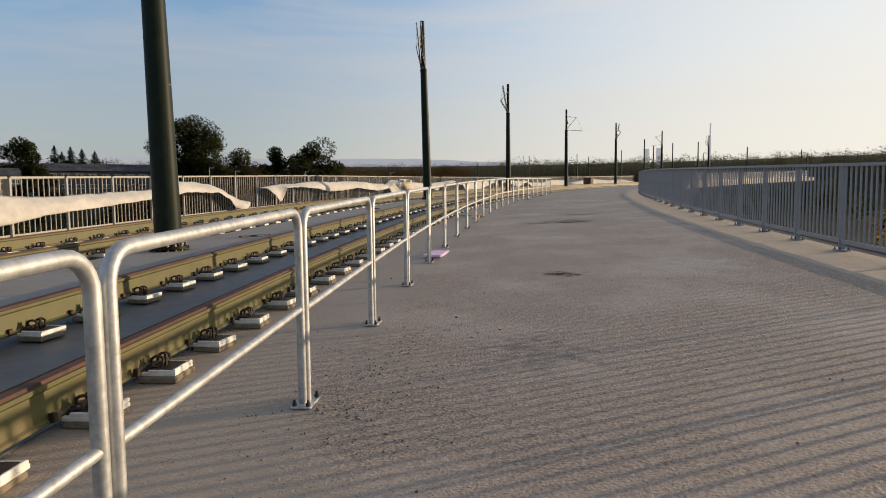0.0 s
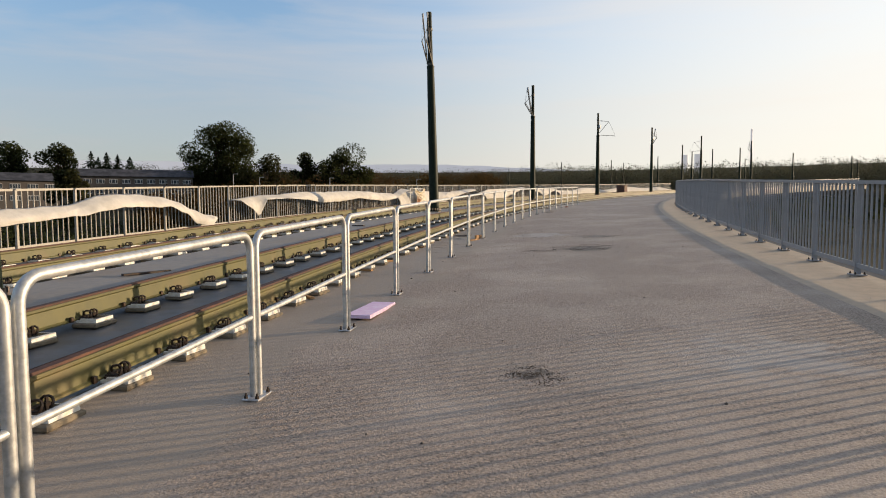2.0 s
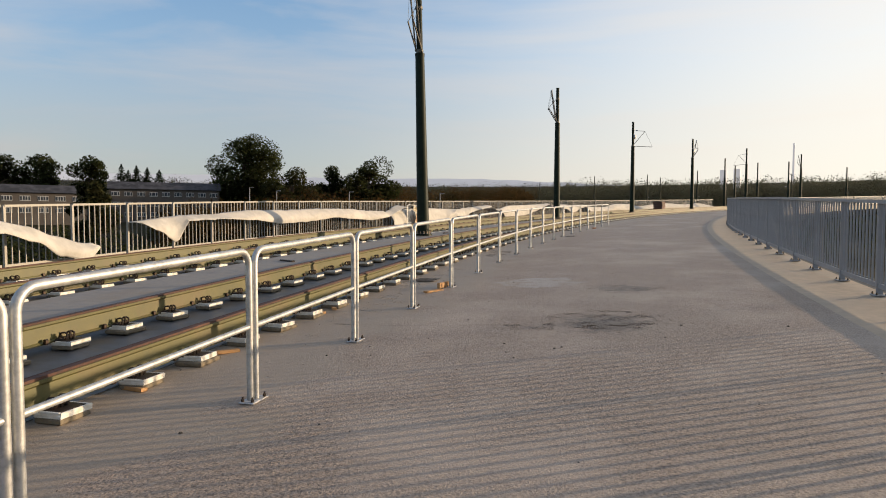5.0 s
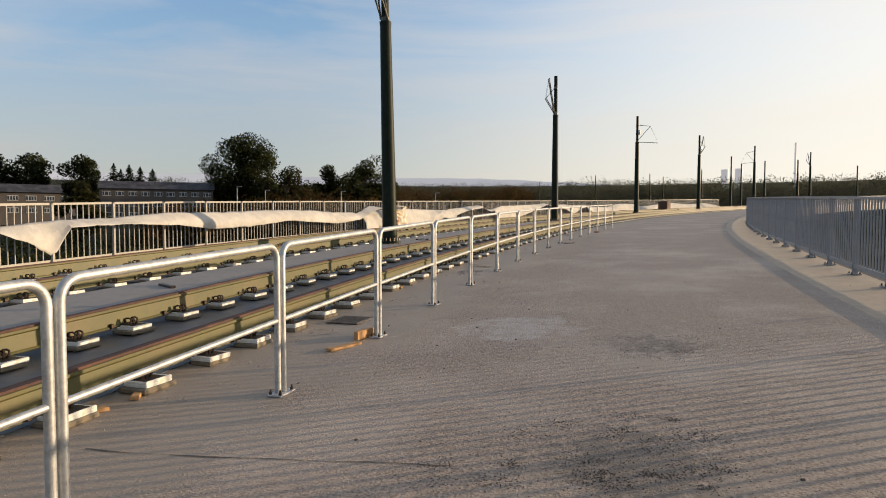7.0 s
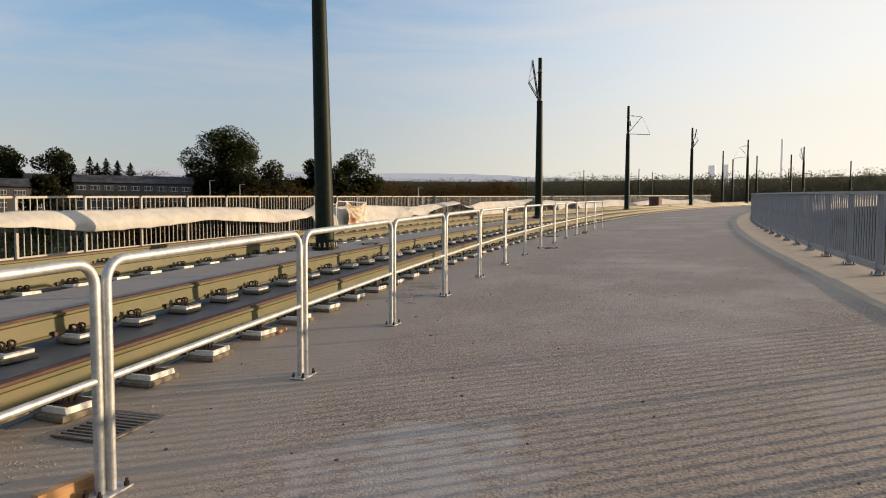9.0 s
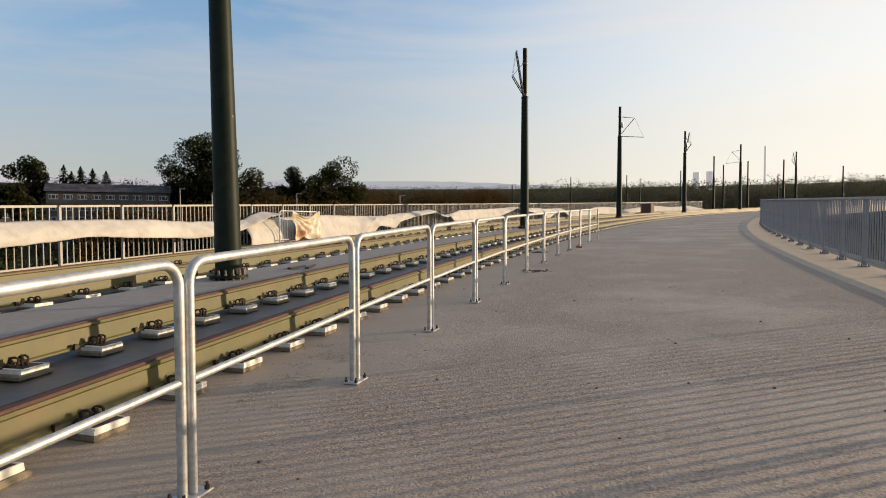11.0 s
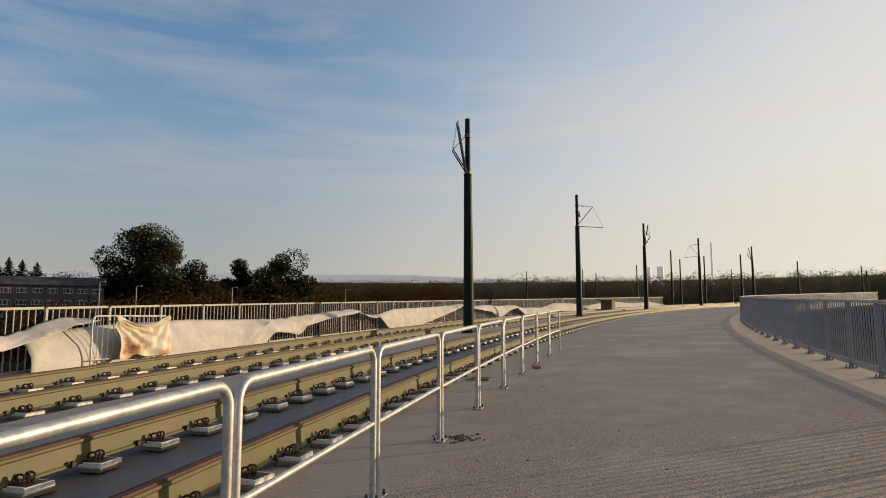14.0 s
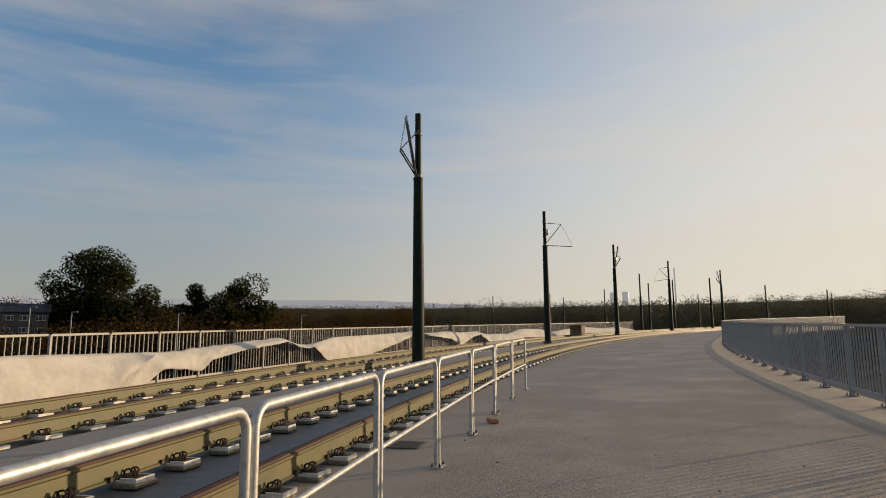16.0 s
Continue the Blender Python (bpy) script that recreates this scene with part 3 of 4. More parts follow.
run_fence(24.41 - 24 * 1.455, 108, 1.455, 8.55, ("fence_bay", "pale grey steel bar fence on the concrete kerb", "fence bays"))


# ---- overhead line poles ----
def bracket(p, m, flip, kind):
    """A tubular cantilever folded against the pole or swung out."""
    up = m
    if kind == "folded":
        for o in (-0.10, 0.12):
            part("arm", Shape().tube([(0, o, 6.12), (0.62, o + 0.1, 7.05)], 0.026, 8), arm_steel, p, m=up)
            part("tie_rod", Shape().tube([(0, o, 7.75), (0.62, o + 0.12, 7.05)], 0.011, 6), arm_steel, p, m=up)
            part("arm", Shape().tube([(0.08, o, 6.2), (0.42, o + 0.05, 8.15)], 0.028, 8), arm_steel, p, m=up)
            part("insulator", Shape().tube([(0.40, o + 0.05, 8.0), (0.42, o + 0.05, 8.2)], [0.03, 0.045], 8), ceramic, p, m=up)
            part("stay_wire", Shape().tube([(0.42, o + 0.05, 8.2), (0.62, o + 0.1, 7.05)], 0.006, 5), arm_steel, p, m=up)
    else:
        part("arm", Shape().tube([(0, 0, 6.15), (1.7, 0, 6.0)], 0.024, 8), arm_steel, p, m=up)
        part("arm", Shape().tube([(0, 0, 6.2), (1.05, 0, 7.45)], 0.024, 8), arm_steel, p, m=up)
        part("tie_rod", Shape().tube([(0, 0, 7.6), (1.05, 0, 7.45)], 0.018, 6), arm_steel, p, m=up)
        part("insulator", Shape().tube([(0.25, 0, 7.57), (0.45, 0, 7.54)], 0.04, 8), ceramic, p, m=up)
        part("stay_wire", Shape().tube([(1.05, 0, 7.45), (1.7, 0, 6.05)], 0.008, 5), arm_steel, p, m=up)


def pole(m, label, tall=8.35, arms=(), drum=False, group="overhead line poles", base=True):
    p = thing("overhead_line_pole", label, "pole", m, group)
    low = tall * 0.725
    part("lower_shaft", Shape().tube([(0, 0, 0.04), (0, 0, low)], [0.208, 0.152], 28), pole_green, p, smooth=True)
    part("upper_shaft", Shape().tube([(0, 0, low), (0, 0, tall)], [0.108, 0.100], 24), pole_green, p, smooth=True)
    part("collar", Shape().tube([(0, 0, low - 0.03), (0, 0, low + 0.08)], [0.160, 0.165], 24), pole_green, p, smooth=True)
    if base:
        fl = part("base_flange", Shape().tube([(0, 0, 0.03), (0, 0, 0.075)], 0.30, 28), pole_green, p, smooth=True)
        for i in range(14):
            a = 2 * math.pi * i / 14
            q = Matrix.Translation((0.25 * math.cos(a), 0.25 * math.sin(a), 0))
            part("anchor_bolt", Shape().tube([(0, 0, 0), (0, 0, 0.17)], 0.016, 8).tube([(0, 0, 0.075), (0, 0, 0.105)], 0.028, 6),
                 bolt_steel, fl, m=q)
        part("clamp", Shape().tube([(0, 0, tall - 0.75), (0, 0, tall - 0.66)], 0.125, 16), arm_steel, p, smooth=True)
        part("clamp", Shape().tube([(0, 0, tall - 2.22), (0, 0, tall - 2.10)], 0.125, 16), arm_steel, p, smooth=True)
        for z, zz in ((2.55, 2.30), (1.62, 1.46)):
            part("number_mark", Shape().box((0.0, -0.181, z), (0.03, 0.004, 0.10)), frame_white, p)
    for turn, kind in arms:
        bracket(p, Matrix.Rotation(radians(turn), 4, "Z"), False, kind)
    if drum:
        part("tension_wheel", Shape().tube([(-0.18, -0.16, 6.95), (-0.18, -0.30, 6.95)], 0.20, 20), ceramic, p, smooth=True)
    return p


PL = "dark green steel overhead line pole, brackets folded up"
pole(frame_at(8.05, 4.15, 0.19) @ Matrix.Rotation(radians(-1.2), 4, "X"), PL, arms=((150, "folded"),))
pole(frame_at(28.0, 4.12, 0.19) @ Matrix.Rotation(radians(-1.2), 4, "X"), PL, arms=((165, "folded"),))
pole(frame_at(48.1, 4.15, 0.19), PL, arms=((120, "folded"),))
pole(frame_at(67.9, 3.95, 0.19), "dark green overhead line pole with a swung-out bracket", arms=((-80, "out"),), drum=True)
pole(frame_at(87.7, 3.85, 0.19), PL, arms=((-60, "folded"),), drum=True)
pole(frame_at(107.6, 4.0, 0.19), "dark green overhead line pole with a swung-out bracket", arms=((100, "out"),))
pole(frame_at(127.4, 4.0, 0.19), PL, arms=((120, "folded"),))


def far_pole(az, el, dist, tall, arm=None):
    x, y = 2.92 + dist * math.sin(radians(az)), 24.8 + dist * math.cos(radians(az))
    top = 1.83 + dist * math.tan(radians(el))
    pole(Matrix.Translation((x, y, top - tall)), "dark overhead line pole standing beyond the bridge", tall,
         ((arm, "out"),) if arm is not None else (), group="far overhead line poles", base=False)


for az, el, dist, tall, arm in ((16.04, 5.86, 95, 12.0, None), (16.75, 5.05, 105, 12.0, -20),
                                (18.7, 5.27, 105, 12.5, None), (21.54, 5.29, 96, 11.5, 165),
                                (25.65, 4.5, 112, 12.0, -10), (29.9, 3.95, 125, 12.0, None), (30.2, 3.59, 130, 12.0, None),
                                (13.13, 4.62, 125, 13.0, -15), (20.74, 4.0, 150, 13.0, None), (3.39, 4.24, 140, 13.0, None),
                                (8.44, 4.32, 140, 13.0, -20), (9.6, 4.0, 150, 13.0, None), (-2.0, 3.6, 160, 13.0, None)):
    far_pole(az, el, dist, tall, arm)


# ---- geotextile blown against the far fence ----
def cloth(rows, seed, label, mat=fleece, folds=1.0, group="geotextile sheets"):
    """rows: s, top d, top h, bottom d, bottom h."""
    ss = steps(rows[0][0], rows[-1][0], 0.12)
    nv = 12
    pts, fs = [], []
    for s in ss:
        for a, b in zip(rows, rows[1:]):
            if a[0] <= s <= b[0] + 1e-6:
                u = (s - a[0]) / (b[0] - a[0])
                u = 0.5 * u + 0.5 * u * u * (3 - 2 * u)
                r = [p + (q - p) * u for p, q in zip(a, b)]
                break
        for j in range(nv):
            v = j / (nv - 1)
            w1 = noise.noise(Vector((s * 0.9, v * 1.2, seed)))
            w2 = noise.noise(Vector((s * 2.6 + v * 2.0, v * 2.0, seed + 7)))
            w3 = noise.noise(Vector((s * 6.0 - v * 3.0, v * 3.0, seed + 13)))
            bulge = math.sin(math.pi * v)
            d0, hh = r[1] + (r[3] - r[1]) * v, r[2] + (r[4] - r[2]) * v
            d = d0 - 0.10 * bulge * min(1.0, (r[2] - r[4]) * 2.5) + folds * (0.09 * w1 + 0.07 * w2 + 0.03 * w3) * (0.3 + 0.7 * bulge)
            h = hh + folds * (0.03 * w2 + 0.015 * w3)
            pts.append(tuple(at(s, min(d, 8.49), max(h, 0.18))))
    for i in range(len(ss) - 1):
        for j in range(nv - 1):
            k = i * nv + j
            fs.append((k, k + nv, k + nv + 1, k + 1))
    ob = thing("geotextile_sheet", label, "fabric sheet", group=group, shape=Shape().add(pts, fs), mat=mat, smooth=True)
    mod = ob.modifiers.new("thick", "SOLIDIFY")
    mod.thickness = 0.006
    return ob


cloth([(-8, 8.42, 1.10, 8.2, 0.30), (3, 8.42, 1.10, 8.2, 0.25), (7.5, 8.42, 1.08, 8.2, 0.36), (9.2, 8.42, 1.06, 8.175, 0.50),
       (10.6, 8.42, 1.00, 8.135, 0.66), (13.9, 8.42, 1.05, 8.095, 0.82), (14.6, 8.42, 1.22, 8.07, 0.90), (15.1, 8.42, 1.26, 8.06, 0.95),
       (15.9, 8.42, 1.24, 8.06, 0.92), (16.8, 8.42, 1.15, 8.07, 0.89), (17.5, 8.42, 0.99, 8.13, 0.67), (18, 8.42, 0.78, 8.2, 0.36),
       (18.7, 8.42, 0.58, 8.2, 0.22), (18.95, 8.42, 0.55, 8.18, 0.45)], 1.0,
      "long white geotextile sheet blown up against the fence", folds=0.8)
cloth([(19.95, 8.42, 0.97, 8.06, 0.95), (20.7, 8.42, 1.02, 8.13, 0.68), (21, 8.42, 1.04, 8.175, 0.50), (21.2, 8.42, 1.06, 8.2, 0.38),
       (21.5, 8.42, 1.08, 8.06, 0.93), (22.75, 8.42, 1.07, 8.065, 0.94), (24.2, 8.42, 1.15, 8.085, 0.86), (25.7, 8.42, 1.13, 8.12, 0.69),
       (26.4, 8.42, 1.12, 8.12, 0.69), (27.4, 8.42, 1.13, 8.125, 0.70), (28.4, 8.42, 1.14, 8.10, 0.76), (29, 8.42, 1.13, 8.1, 0.80),
       (30.4, 8.42, 1.10, 8.125, 0.70), (30.6, 8.42, 1.10, 8.12, 0.69), (32, 8.42, 1.01, 8.15, 0.60), (33.5, 8.42, 0.97, 8.12, 0.69),
       (33.7, 8.42, 0.93, 8.11, 0.74), (34.05, 8.42, 1.00, 8.09, 0.84), (34.4, 8.42, 1.12, 8.07, 0.94), (34.8, 8.42, 1.22, 8.04, 1.06),
       (35.4, 8.42, 1.17, 8.1, 1.13)], 3.0,
      "white geotextile strip sagging along the fence, one corner hanging", folds=0.7)
cloth([(34, 8.42, 0.90, 8.12, 0.19), (34.6, 8.42, 0.97, 8.12, 0.19), (35.8, 8.42, 1.03, 8.12, 0.19), (38.1, 8.42, 1.05, 8.12, 0.19),
       (40.15, 8.42, 0.99, 8.12, 0.19), (40.5, 8.42, 0.98, 8.095, 0.50), (40.8, 8.42, 0.97, 8.05, 0.67), (41.2, 8.42, 0.95, 7.995, 0.90)], 5.0,
      "taut white geotextile sheet covering the fence", folds=0.55)
cloth([(40.2, 8.42, 0.25, 8.2, 0.18), (40.6, 8.42, 0.55, 8.2, 0.18), (41, 8.42, 0.83, 8.2, 0.18), (41.2, 8.42, 0.97, 8.2, 0.30),
       (41.6, 8.42, 0.94, 8.16, 0.55), (41.8, 8.42, 0.93, 8.16, 0.54), (42.1, 8.42, 0.94, 8.16, 0.53), (43, 8.42, 0.99, 8.2, 0.39),
       (43.1, 8.42, 0.99, 8.17, 0.48), (43.3, 8.42, 1.00, 8.13, 0.67), (44.9, 8.42, 1.07, 8.08, 0.88), (45.8, 8.42, 1.11, 8.06, 0.93),
       (46.8, 8.42, 1.15, 8.045, 1.02), (48, 8.42, 0.90, 8.11, 0.76), (48.8, 8.42, 0.86, 8.1, 0.80)], 9.0,
      "crumpled white geotextile sheet twisted along the fence", folds=1.1)
cloth([(48.6, 8.42, 0.86, 8.105, 0.78), (49, 8.42, 0.91, 8.15, 0.59), (49.45, 8.42, 0.96, 8.2, 0.35), (49.7, 8.42, 0.99, 8.2, 0.22),
       (50.5, 8.42, 1.08, 8.2, 0.21), (52.4, 8.42, 1.09, 8.2, 0.19), (53.9, 8.42, 1.10, 8.19, 0.40), (55.3, 8.42, 1.12, 8.15, 0.60),
       (56.7, 8.42, 1.14, 8.087, 0.85), (58.3, 8.42, 1.20, 8.015, 1.14)], 12.0,
      "white geotextile sheet draped over the lower fence", folds=0.9)
cloth([(58.5, 8.42, 1.12, 8.03, 1.05), (59.8, 8.42, 1.05, 8.07, 0.89), (62.4, 8.42, 1.10, 8.12, 0.69), (64.1, 8.42, 1.01, 8.2, 0.25),
       (64.2, 8.42, 1.00, 8.2, 0.27), (66.3, 8.42, 1.02, 8.115, 0.74), (67.4, 8.42, 1.02, 8.09, 0.83)], 13.0,
      "white geotextile sheet hanging in a point from the fence", folds=0.9)
cloth([(67.2, 8.42, 1.0, 8.0, 0.7), (69.0, 8.42, 0.8, 8.0, 0.2), (73, 8.42, 0.75, 8.0, 0.2),
       (76, 8.42, 1.05, 8.0, 0.4), (80, 8.42, 1.0, 8.0, 0.3), (83, 8.42, 0.7, 8.0, 0.2), (88, 8.42, 0.9, 8.0, 0.2),
       (92, 8.42, 1.0, 8.0, 0.4), (97, 8.42, 0.8, 8.0, 0.2), (102, 8.42, 0.9, 8.0, 0.3), (107, 8.42, 0.5, 8.0, 0.2)], 15.0,
      "white geotextile heaped along the distant fence", folds=1.5)

# crowd barrier with a stained sheet over it
bar_thing = thing("crowd_barrier", "grey tubular crowd barrier leaning by the fence", "barrier", frame_at(35.12, 8.0, 0.172) @ Matrix.Diagonal((1.02, 1, 0.95, 1)))
arc = [(0, 0, 0.02), (0, 0, 1.0)] + [(0.12 - 0.12 * math.cos(a), 0, 1.0 + 0.12 * math.sin(a)) for a in (0.4, 0.8, 1.2, 1.57)]
arc += [(2.1 - x, 0, z) for x, _, z in arc[::-1]]
part("frame", Shape().tube(arc, 0.019, 10), galvanised, bar_thing, smooth=True)
part("lower_rail", Shape().tube([(0, 0, 0.22), (2.1, 0, 0.22)], 0.015, 8), galvanised, bar_thing, smooth=True)
for i in range(1, 16):
    part("bar", Shape().tube([(i * 2.1 / 16, 0, 0.22), (i * 2.1 / 16, 0, 1.11)], 0.007, 6), galvanised, bar_thing)
for x in (0.3, 1.8):
    part("foot", Shape().tube([(x, -0.28, 0.012), (x, 0, 0.20), (x, 0.22, 0.012)], 0.014, 8), galvanised, bar_thing)
g = Shape()
pts, fs = [], []
NU, NV = 64, 36
for i in range(NU):
    for j in range(NV):
        u, v = i / (NU - 1), j / (NV - 1)
        a1, a2 = math.atan2(v, u + 0.02), math.atan2(v, 1.02 - u)
        r1, r2 = math.hypot(u, v), math.hypot(1 - u, v)
        x = 0.50 + 1.56 * u + 0.10 * (0.5 - u) * v + 0.03 * math.sin(u * 13) * v
        zz = 1.15 - 0.22 * math.sin(math.pi * u) * (1 - v) ** 2 - v * (1.0 - 0.10 * math.exp(-((u - 0.30) / 0.16) ** 2) - 0.10 * u)
        yy = -0.06 - 0.085 * math.sin(a1 * 17) * min(1, r1 * 1.6) * math.exp(-1.1 * r1) - 0.075 * math.sin(a2 * 15 + 1) * min(1, r2 * 1.6) * math.exp(-1.1 * r2)
        yy += -0.05 * noise.noise(Vector((u * 5, v * 4, 3))) - 0.16 * v * math.sin(math.pi * min(1, v * 0.8))
        pts.append((x, yy, max(zz, 0.02)))
for i in range(NU - 1):
    for j in range(NV - 1):
        q = i * NV + j
        fs.append((q, q + NV, q + NV + 1, q + 1))
rag = thing("stained_sheet", "white fabric sheet with rust stains hung over the barrier", "fabric sheet", frame_at(35.12, 8.0, 0.172) @ Matrix.Diagonal((1.02, 1, 0.95, 1)),
            shape=Shape().add(pts, fs), mat=fleece_rust, smooth=True)
rag.modifiers.new("thick", "SOLIDIFY").thickness = 0.005

# ---- loose things on the deck ----
thing("foam_board", "pink insulation foam board lying on the concrete", "board", frame_at(9.0, 0.0, 0.024, -2),
      shape=Shape().box((0, 0, 0), (0.92, 0.28, 0.04), bevel=0.003), mat=pink)
thing("timber_batten", "raw orange timber batten lying by a handrail foot", "timber", frame_at(17.91, 0.11, 0.046, -10),
      shape=Shape().box((0, 0, 0), (0.36, 0.05, 0.09), bevel=0.004), mat=timber)
thing("timber_offcut", "flat brown timber offcut lying on the concrete", "timber", frame_at(17.45, 0.14, 0.014, -20),
      shape=Shape().box((0, 0, 0), (0.42, 0.08, 0.025), bevel=0.003), mat=timber)
for so, do, tu in ((15.7, 1.02, 30), (15.3, 1.05, -20), (9.7, 1.05, 50), (21.3, 1.0, 10), (12.1, 1.06, 80), (13.3, 1.02, -40)):
    thing("timber_offcut", "small brown timber chip beside the rail pads", "timber", frame_at(so, do, 0.016, tu),
          shape=Shape().box((0, 0, 0), (0.22, 0.06, 0.03), bevel=0.004), mat=timber, group="timber chips")
thing("brick", "orange brick fragment lying by a handrail foot", "brick", frame_at(38.65, -0.12, 0.04, 30),
      shape=Shape().box((0, 0, 0), (0.24, 0.11, 0.065), bevel=0.01), mat=brick_red)


def drain(s, d):
    f = thing("drain_grate", "rusty cast-iron drain grate set in the concrete", "grate", frame_at(s, d, 0.0), group="drain grates")
    # thin near-black sheet painted as the unlit hole below the slats
    part("shaft", Shape().box((0, 0, 0.002), (0.46, 0.36, 0.006)), drain_dark, f)
    fr = Shape()
    for y in (-0.19, 0.19):
        fr.box((0, y, 0.006), (0.50, 0.03, 0.012))
    for x in (-0.235, 0.235):
        fr.box((x, 0, 0.006), (0.03, 0.35, 0.012))
    part("grate_frame", fr, grate_iron, f)
    for j in range(9):
        part("slat", Shape().box((-0.19 + j * 0.0475, 0, 0.007), (0.018, 0.35, 0.012)), grate_iron, f)


drain(18.72, 0.66)
drain(36.8, 0.66)
crate = thing("cable_crate", "dark brown timber crate standing on the far track", "crate", frame_at(84.2, 6.4, TB2))
for z in (0.10, 0.32, 0.54, 0.76, 0.98):
    for y in (-0.5, 0.5):
        part("board", Shape().box((0, y, z + 0.05), (1.1, 0.03, 0.20), bevel=0.004), crate_mat, crate)
    for x in (-0.54, 0.54):
        part("board", Shape().box((x, 0, z + 0.05), (0.03, 0.97, 0.20), bevel=0.004), crate_mat, crate)
part("lid", Shape().box((0, 0, 1.15), (1.14, 1.06, 0.03), bevel=0.004), crate_mat, crate)


def scatter(name, label, mat, seed, count, s0, sd_, d0, dd, size, kind="stuff", lift=0.0, clumps=0):
    """Loose crumbs: many small lumps in one mesh."""
    rnd = random.Random(seed)
    g = Shape()
    heaps = [(rnd.gauss(s0, sd_), rnd.gauss(d0, dd), rnd.uniform(0.02, 0.07)) for _ in range(clumps)]
    for _ in range(count):
        s, d = rnd.gauss(s0, sd_), rnd.gauss(d0, dd)
        if heaps and rnd.random() < 0.75:
            s, d, q = rnd.choice(heaps)
            s, d = rnd.gauss(s, q), rnd.gauss(d, q * 1.4)
        r = size * rnd.uniform(0.4, 1.5)
        p = at(s, d, cross(d) + lift)
        q = [(rnd.uniform(0.6, 1.2) * r * math.cos(a), rnd.uniform(0.6, 1.2) * r * math.sin(a), 0) for a in (0.3, 1.5, 2.8, 4.0, 5.2)]
        g.add([(p.x + x, p.y + y, p.z - 0.002) for x, y, _ in q] + [(p.x + x * 0.55, p.y + y * 0.55, p.z + r * rnd.uniform(0.3, 0.7)) for x, y, _ in q],
              [(0, 1, 6, 5), (1, 2, 7, 6), (2, 3, 8, 7), (3, 4, 9, 8), (4, 0, 5, 9), (5, 6, 7, 8, 9)])
    return thing(name, label, "debris", kind=kind, shape=g, mat=mat)


scatter("dirt_patch", "small dark clump of dirt on the walkway", dirt_brown, 1, 700, 6.77, 0.10, -1.88, 0.12, 0.005, clumps=12)
scatter("dirt_patch", "scattered dark dirt and scraps on the walkway", dirt_brown, 2, 3200, 15.3, 0.28, -2.5, 0.42, 0.0042, clumps=26)
scatter("dirt_patch", "thin dark dirt spread over the walkway", dirt_brown, 3, 1100, 17.9, 0.24, -2.8, 0.45, 0.0036, clumps=26)
scatter("crumbs", "pale concrete crumbs by the rail", crumbs_mat, 4, 1500, 17.6, 1.7, 0.72, 0.20, 0.0055, clumps=40)
scatter("crumbs", "pale concrete crumbs beside the handrail foot", crumbs_mat, 5, 2600, 2.2, 1.2, -0.55, 0.45, 0.0042, clumps=160)
scatter("crumbs", "dark crumbs around a handrail foot", dirt_dark, 15, 420, 2.6, 0.8, -0.30, 0.3, 0.007, clumps=60)
scatter("crumbs", "grey rubble beside the rail", crumbs_mat, 16, 1200, 23.7, 0.32, 0.5, 0.13, 0.006, clumps=14)
scatter("crumbs", "pale concrete crumbs by the rail", crumbs_mat, 6, 1100, 24.6, 0.22, 0.62, 0.14, 0.007, clumps=9)
scatter("crumbs", "grey grit strewn along the walkway", crumbs_mat, 7, 1600, 22.0, 13.0, -1.6, 1.6, 0.0045)
scatter("scraps", "dark scraps strewn along the walkway", dirt_dark, 8, 220, 20.0, 12.0, -1.4, 1.8, 0.012)
scatter("scraps", "dark clods beside a handrail foot", dirt_dark, 9, 40, 31.9, 0.10, -0.18, 0.12, 0.03)


# ---- trees and woods ----
def leaves(centres, radii, count, size, seed, squash=1.0):
    """Small leaf clumps spread over the shells of several lobes, as numpy arrays."""
    r = np.random.RandomState(seed)
    c = np.asarray(centres)[r.randint(0, len(centres), count)]
    idx = r.randint(0, len(centres), count)
    c, rad = np.asarray(centres)[idx], np.asarray(radii)[idx]
    v = r.normal(size=(count, 3))
    v /= np.linalg.norm(v, axis=1)[:, None]
    p = c + v * (rad * r.uniform(0.35, 1.03, count) ** 0.6)[:, None] * np.array([1, 1, squash])
    a, b = r.normal(size=(count, 3)), r.normal(size=(count, 3))
    a /= np.linalg.norm(a, axis=1)[:, None]
    b -= a * (a * b).sum(1)[:, None]
    b /= np.linalg.norm(b, axis=1)[:, None]
    s = (size * r.uniform(0.5, 1.3, count))[:, None]
    quad = np.stack([p - a * s, p - b * s * 0.7, p + a * s, p + b * s * 0.7], 1)
    turned = (np.cross(a, b) * v).sum(1) > 0
    quad[turned] = quad[turned][:, ::-1]
    v = v + 0.35 * r.normal(size=(count, 3))
    v /= np.linalg.norm(v, axis=1)[:, None]
    return np.concatenate([quad, np.repeat(v[:, None], 4, 1)], 2).reshape(-1, 6)


def leaf_mesh(name, quads, mat):
    """Quads of leaf clumps; columns 3 to 5, where given, are the clump's outward way, used as its normals."""
    me = bpy.data.meshes.new(name)
    n = len(quads) // 4
    me.vertices.add(n * 4)
    me.vertices.foreach_set("co", np.ascontiguousarray(quads[:, :3], dtype=np.float32).ravel())
    me.loops.add(n * 4)
    me.loops.foreach_set("vertex_index", np.arange(n * 4, dtype=np.int32))
    me.polygons.add(n)
    me.polygons.foreach_set("loop_start", np.arange(0, n * 4, 4, dtype=np.int32))
    me.update(calc_edges=True)
    me.materials.append(mat)
    if quads.shape[1] == 6:
        me.shade_smooth()
        me.normals_split_custom_set_from_vertices(quads[:, 3:].tolist())
    return me


